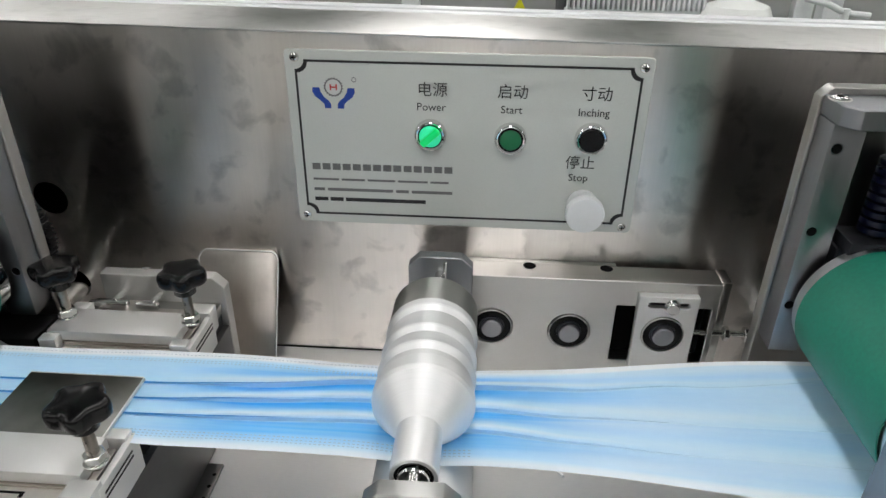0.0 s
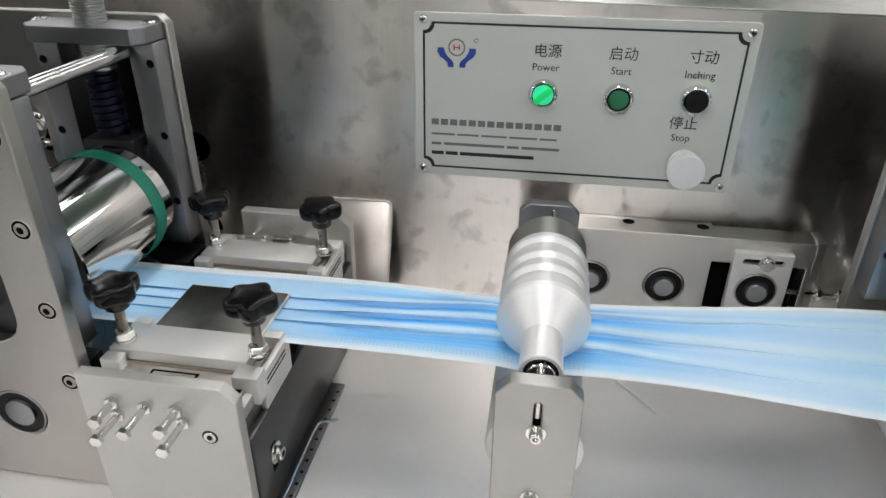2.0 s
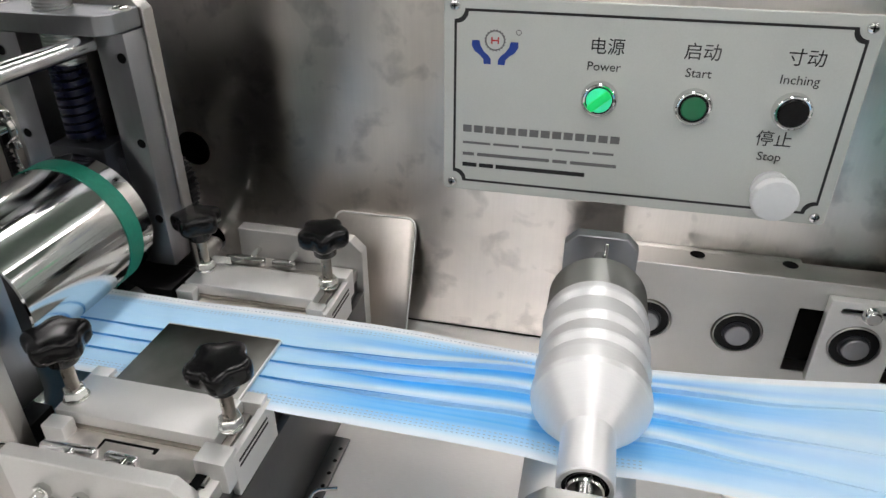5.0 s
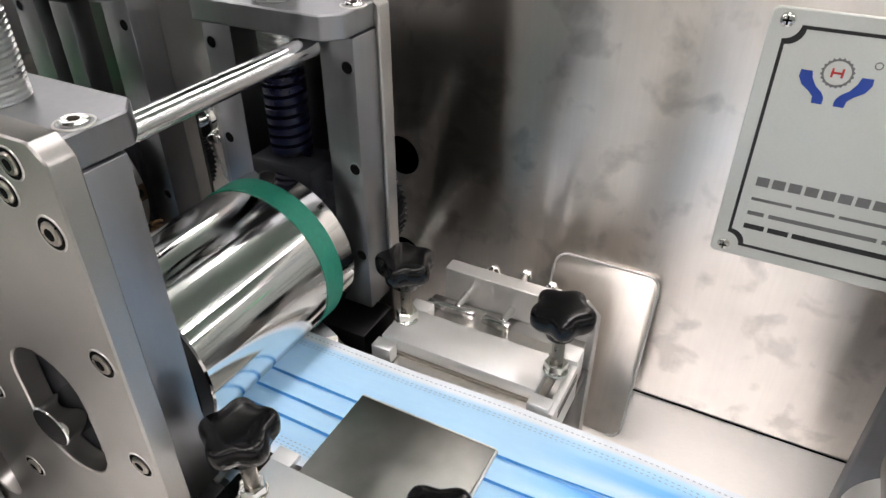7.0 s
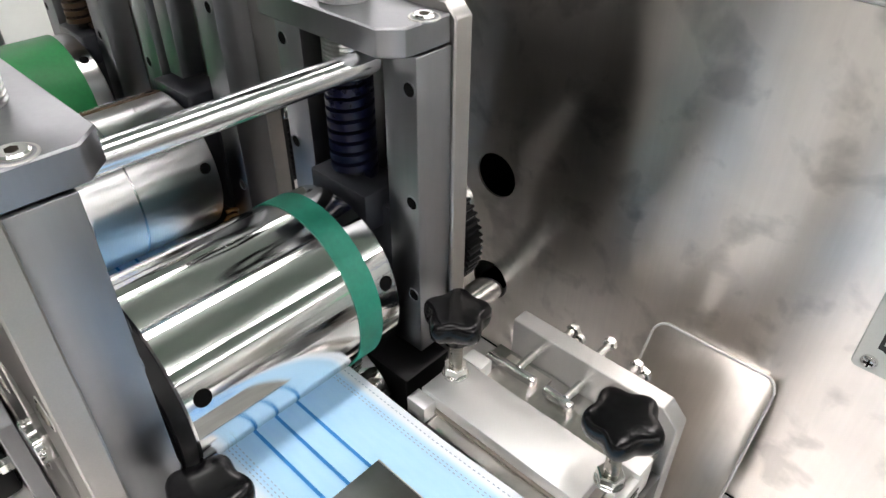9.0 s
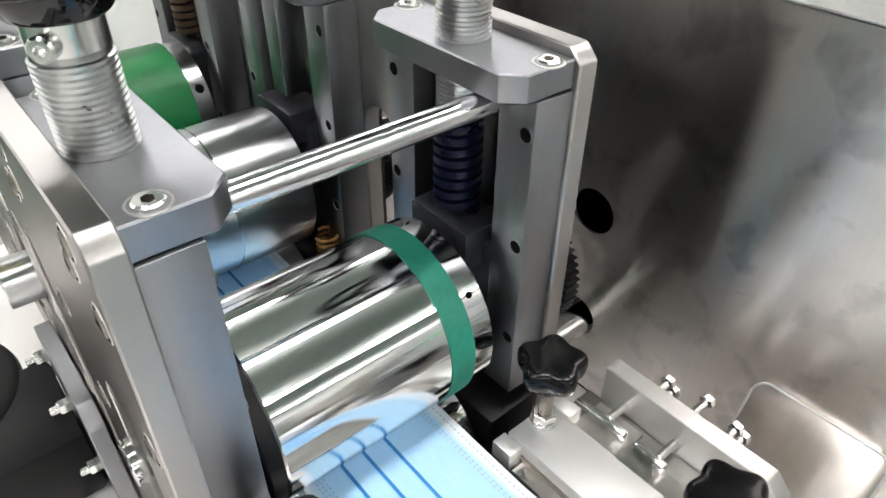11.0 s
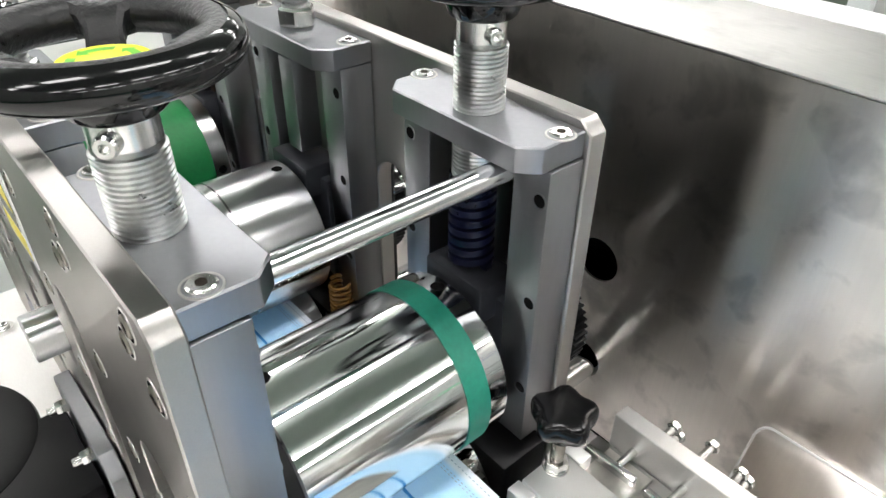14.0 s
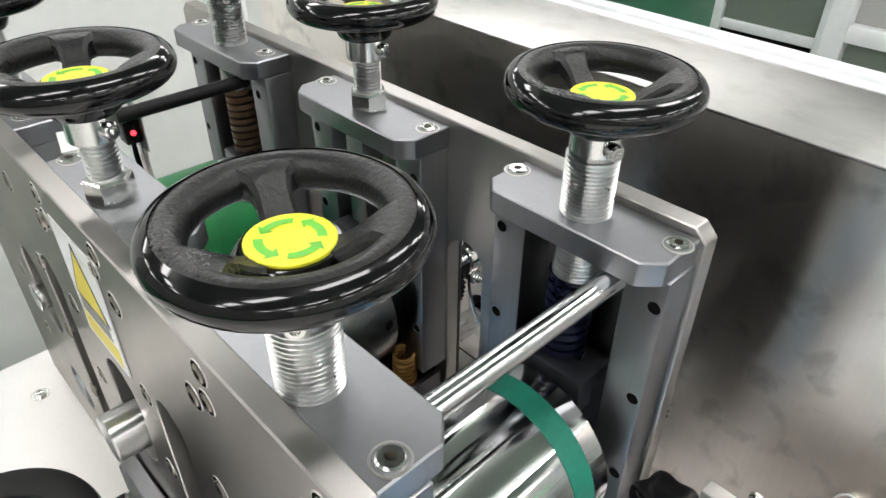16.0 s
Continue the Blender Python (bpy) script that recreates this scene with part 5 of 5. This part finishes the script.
for u, dash in ((0.955, 1), (0.885, 1), (0.865, 1), (0.075, 1), (0.098, 1), (0.125, 1)):
    bm = B()
    x = -0.84
    while x < 0.0:
        a, b = web_edges(x)
        y, z = a + (b - a) * u, WEB_Z + web_height(x, u) + 0.00025
        a2, b2 = web_edges(x + 0.0016)
        y2, z2 = a2 + (b2 - a2) * u, WEB_Z + web_height(x + 0.0016, u) + 0.00025
        bm.faces.new([bm.verts.new(v) for v in ((x, y - 0.0003, z), (x + 0.0016, y2 - 0.0003, z2), (x + 0.0016, y2 + 0.0003, z2), (x, y + 0.0003, z))])
        x += 0.0032
    part("weld_line", bm, WELD, web, "row of pressed weld dots")["kind"] = "stuff"
# thin dark blue strips paint the shade under each fold's edge
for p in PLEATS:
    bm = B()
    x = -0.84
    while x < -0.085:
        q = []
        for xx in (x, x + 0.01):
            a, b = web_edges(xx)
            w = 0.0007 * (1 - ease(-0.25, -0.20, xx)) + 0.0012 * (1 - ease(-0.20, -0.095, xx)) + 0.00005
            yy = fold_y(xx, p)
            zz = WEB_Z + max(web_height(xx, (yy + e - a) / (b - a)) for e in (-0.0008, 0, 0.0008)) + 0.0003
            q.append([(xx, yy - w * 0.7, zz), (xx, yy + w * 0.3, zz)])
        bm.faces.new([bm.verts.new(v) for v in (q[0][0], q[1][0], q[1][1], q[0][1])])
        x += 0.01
    part("fold_line", bm, FOLD_SHADE, web, "shade line painted along a pleat fold")

# ---- small things ----
single("nylon_tie", sweep(B(), [(0.046, 0.462, 0.0016), (0.060, 0.446, 0.002), (0.080, 0.421, 0.0016)], 0.0015, 8), STRING, (0.06, 0.44, 0), "short white nylon tie lying on the deck", "tie")
for x, y in ((-0.867, 0.24), (-0.60, 0.10)):
    t = thing("deck_screw", (x, y, 0), "zinc socket screw with a washer in the deck", "screw", "deck screws")
    part("washer", lathe(B(), [(0.0002, 0.0085), (0.0012, 0.0085), (0.0012, 0.005), (0.0008, 0)], (x, y, 0), "z", 24), ZINC, t)
    socket_screw("head", (x, y, 0.0008), "z", 0.0048, t)

# drive motor before the near cheek plate
mo = thing("drive_motor", (-0.60, 0.19, 0.0), "black enamelled motor on a bolted steel flange", "motor")
part("flange", prism(B(), [(-0.655, 0.002), (-0.535, 0.002), (-0.535, 0.083), (-0.548, 0.098), (-0.642, 0.098), (-0.655, 0.083)], "y", 0.2515, 0.2625, 0.0008), ALU_DARK, mo)
part("gearbox", box(B(), -0.652, -0.560, 0.17, 0.2505, 0.0005, 0.060, 0.004), MOTOR, mo)
part("housing", lathe(B(), [(0.0005, 0), (0.0005, 0.074), (0.056, 0.076), (0.0605, 0.0745), (0.062, 0.071), (0.062, 0.050), (0.0605, 0.0490), (0.0605, 0)], (-0.662, 0.158, 0), "z", 64), MOTOR, mo)
part("rim_ring", lathe(B(), [(0.0606, 0.0495), (0.0626, 0.0492), (0.0626, 0.0480), (0.0606, 0.0477)], (-0.662, 0.158, 0), "z", 64), DULL, mo)
for x, z in ((-0.614, 0.092), (-0.559, 0.092), (-0.542, 0.048), (-0.648, 0.048)):
    bm = hexa(B(), (x, 0.2435, z), "y", 0.008, 0.009, 0.2)
    rod(bm, (x, 0.238, z), "y", 0.006, 0.0028, 12)
    part("flange_bolt", bm, ZINC, mo)

# warning sticker on the near cheek plate
ws = thing("warning_sticker", (-0.600, NEAR[0], 0.265), "white and amber warning sticker on the cheek plate", "sticker")
sy = NEAR[0] - 0.0009
part("sheet", box(B(), -0.629, -0.571, sy - 0.0001, sy + 0.0006, 0.228, 0.308), LABEL, ws)
part("triangle", prism(B(), [(-0.621, 0.262), (-0.579, 0.262), (-0.600, 0.300)], "y", sy - 0.0005, sy - 0.0002), WARN, ws)
part("triangle_edge", prism(B(), [(-0.624, 0.2602), (-0.576, 0.2602), (-0.600, 0.3035)], "y", sy - 0.00035, sy - 0.00012, holes=[[(-0.6185, 0.2632), (-0.5815, 0.2632), (-0.600, 0.2970)]]), INK, ws)
part("amber_field", box(B(), -0.624, -0.576, sy - 0.0004, sy - 0.00015, 0.232, 0.246), WARN, ws)
for z in (0.2490, 0.2528, 0.2566):
    part("text_bar", box(B(), -0.622, -0.580, sy - 0.0004, sy - 0.00015, z, z + 0.0020), GREY_INK, ws)

# ---- surroundings beyond the machine ----
bc = thing("white_cabinet", (-1.9, 0.7, FLOOR_Z), "white enamelled cabinet of the neighbouring machine", "cabinet")
part("body", box(B(), -2.3, -1.55, -0.2, 1.7, FLOOR_Z + 0.08, 0.75, 0.01), CABINET, bc)
part("plinth", box(B(), -2.25, -1.6, -0.15, 1.65, FLOOR_Z, FLOOR_Z + 0.08), GREY_MACHINE, bc)
part("catch", box(B(), -1.55, -1.53, 0.86, 0.90, 0.03, 0.07, 0.004), FRAME_WHITE, bc)
single("blue_hose", sweep(B(), [(-1.50, 0.60, 0.75), (-1.50, 0.585, 0.5), (-1.49, 0.565, 0.28), (-1.5, 0.56, 0.20)], 0.004, 8), BLUE_HOSE, (-1.5, 0.58, 0.3), "thin blue air hose hanging down", "hose")


def guard_frame(x0, x1, y, tall=False):
    t = thing("guard_frame", ((x0 + x1) / 2, y, FLOOR_Z), "white extruded machine guard with pale panels", "guard frame", "guard frames")
    n = 3
    for k in range(n + 1):
        x = x0 + (x1 - x0) * k / n
        part("post", box(B(), x - 0.03, x + 0.03, y - 0.03, y + 0.03, FLOOR_Z, 1.1, 0.004), FRAME_WHITE, t)
    for z in (FLOOR_Z + 0.085, -0.1, 0.4, 1.07):
        part("rail", box(B(), x0, x1, y - 0.025, y + 0.025, z - 0.025, z + 0.025, 0.004), FRAME_WHITE, t)
    for k in range(n):
        a, b = x0 + (x1 - x0) * k / n + 0.035, x0 + (x1 - x0) * (k + 1) / n - 0.035
        part("pane", box(B(), a, b, y - 0.004, y + 0.004, FLOOR_Z + 0.12, -0.13), PALE_PANE, t)
        if tall:
            part("pane", box(B(), a, b, y - 0.004, y + 0.004, -0.07, 0.37), WALL_WHITE, t)
        part("kick_board", box(B(), a, b, y - 0.01, y + 0.01, FLOOR_Z + 0.002, FLOOR_Z + 0.055), HOLE, t)
    return t


guard_frame(-2.2, -0.3, 4.45)
single("grey_machine", box(B(), -4.0, -2.95, 4.9, 5.6, FLOOR_Z, 0.3, 0.02), GREY_MACHINE, (-3.4, 5.2, FLOOR_Z), "dark grey machine housing standing on the floor", "machine")
guard_frame(-0.9, 1.02, 2.4, True)
guard_frame(1.11, 3.2, 2.4, True)
rk = thing("slatted_rack", (0.45, 1.95, FLOOR_Z), "grey rack with a row of white slats", "rack")
part("body", box(B(), 0.20, 0.57, 1.90, 2.15, FLOOR_Z, 0.215, 0.01), BLOCK, rk)
part("rail", box(B(), 0.20, 0.57, 1.88, 1.90, 0.180, 0.187, 0.002), FRAME_WHITE, rk)
part("rail", box(B(), 0.20, 0.57, 1.88, 1.90, 0.136, 0.150, 0.002), FRAME_WHITE, rk)
for k in range(28):
    part("slat", box(B(), 0.205 + 0.0128 * k, 0.2118 + 0.0128 * k, 1.868, 1.898, 0.150, 0.180, 0.001), FRAME_WHITE, rk)
single("white_hood", lathe(B(), [(0, 0), (0, 0.105), (0.13, 0.105), (0.19, 0.075), (0.215, 0)], (0.635, 1.86, -0.02), "z", 40), CABINET, (0.635, 1.86, -0.02), "rounded white machine hood", "hood")
single("hood_stand", box(B(), 0.58, 0.69, 1.80, 1.92, FLOOR_Z, -0.02, 0.006), GREY_MACHINE, (0.635, 1.86, FLOOR_Z), "grey stand under a white hood", "stand")
tb = thing("tube_arm", (0.95, 2.1, FLOOR_Z), "white tubular arm on a slim stand", "arm")
part("stand", rod(B(), (1.02, 2.1, FLOOR_Z), "z", 0.98, 0.012, 16), FRAME_WHITE, tb)
part("tube", sweep(B(), [(0.90, 2.1, 0.155), (0.97, 2.1, 0.140), (1.02, 2.1, 0.118), (1.09, 2.1, 0.112)], 0.009, 10), FRAME_WHITE, tb)
wn = thing("warning_mark", (0.115, 2.39, 0.09), "small yellow triangle mark on the guard pane", "sticker")
part("triangle", prism(B(), [(0.085, 0.062), (0.125, 0.062), (0.105, 0.100)], "y", 2.392, 2.3945), YELLOW, wn)


# photo sensor beyond the last station
sn = thing("photo_sensor", (-1.025, 0.438, FLOOR_Z), "small black photo sensor with a red light on a steel stand", "sensor")
part("stand", rod(B(), (-1.025, 0.445, FLOOR_Z), "z", 1.0, 0.006, 14), ZINC, sn)
part("body", box(B(), -1.034, -1.012, 0.428, 0.446, 0.152, 0.184, 0.002), BLACK, sn)
part("bracket", box(B(), -1.036, -1.008, 0.4465, 0.4490, 0.140, 0.196, 0.0008), ALU_DARK, sn)
part("signal_light", lathe(B(), [(0, 0.0032), (0.002, 0.0028), (0.0028, 0)], (-1.012, 0.437, 0.166), "x", 14), RED_GLOW, sn, "glowing red signal light")
part("cable", sweep(B(), [(-1.025, 0.438, 0.150), (-1.022, 0.436, 0.10), (-1.03, 0.43, 0.0), (-1.05, 0.43, -0.2)], 0.0025, 8), BLACK, sn)
single("paper_scrap", prism(B(), [(-0.694, 0.294), (-0.692, 0.304), (-0.661, 0.300), (-0.664, 0.287)], "z", 0.3223, 0.3228), LABEL, (-0.677, 0.296, 0.322), "scrap of white paper tape on a bridge cap", "paper")


# ---- movement ----
RATE = 129.8


def spin(ob, start, sign=1, rate=RATE):
    """Turn a roller about its own axis for the whole clip; start is the angle of its marked side at 0 s, measured upwards from +x."""
    p = Vector(ob.location)
    walk(ob, [(0.25 * k, pose(p.x, p.y, p.z, 0, -start + sign * rate * 0.25 * k, 0)) for k in range(65)])


def motions():
    spin(main_roll, 20.5 + RATE * 9.0)
    spin(low_roll, 0, -1)
    spin(pin_roll, -25 + RATE * 10.0)
    spin(low_two, 0, -1)
    spin(green_roll, 0)
    spin(low_three, 0, -1)
    spin(feed_roll, 0)
    spin(feed_low, 0, -1)
    spin(horn, 0, 1, RATE * ROLL_R / 0.0335)
    spin(drum, 0, -1, RATE * ROLL_R / 0.0335)
    for g in [drive_gear] + more_gears:
        spin(g, 0)


motions()
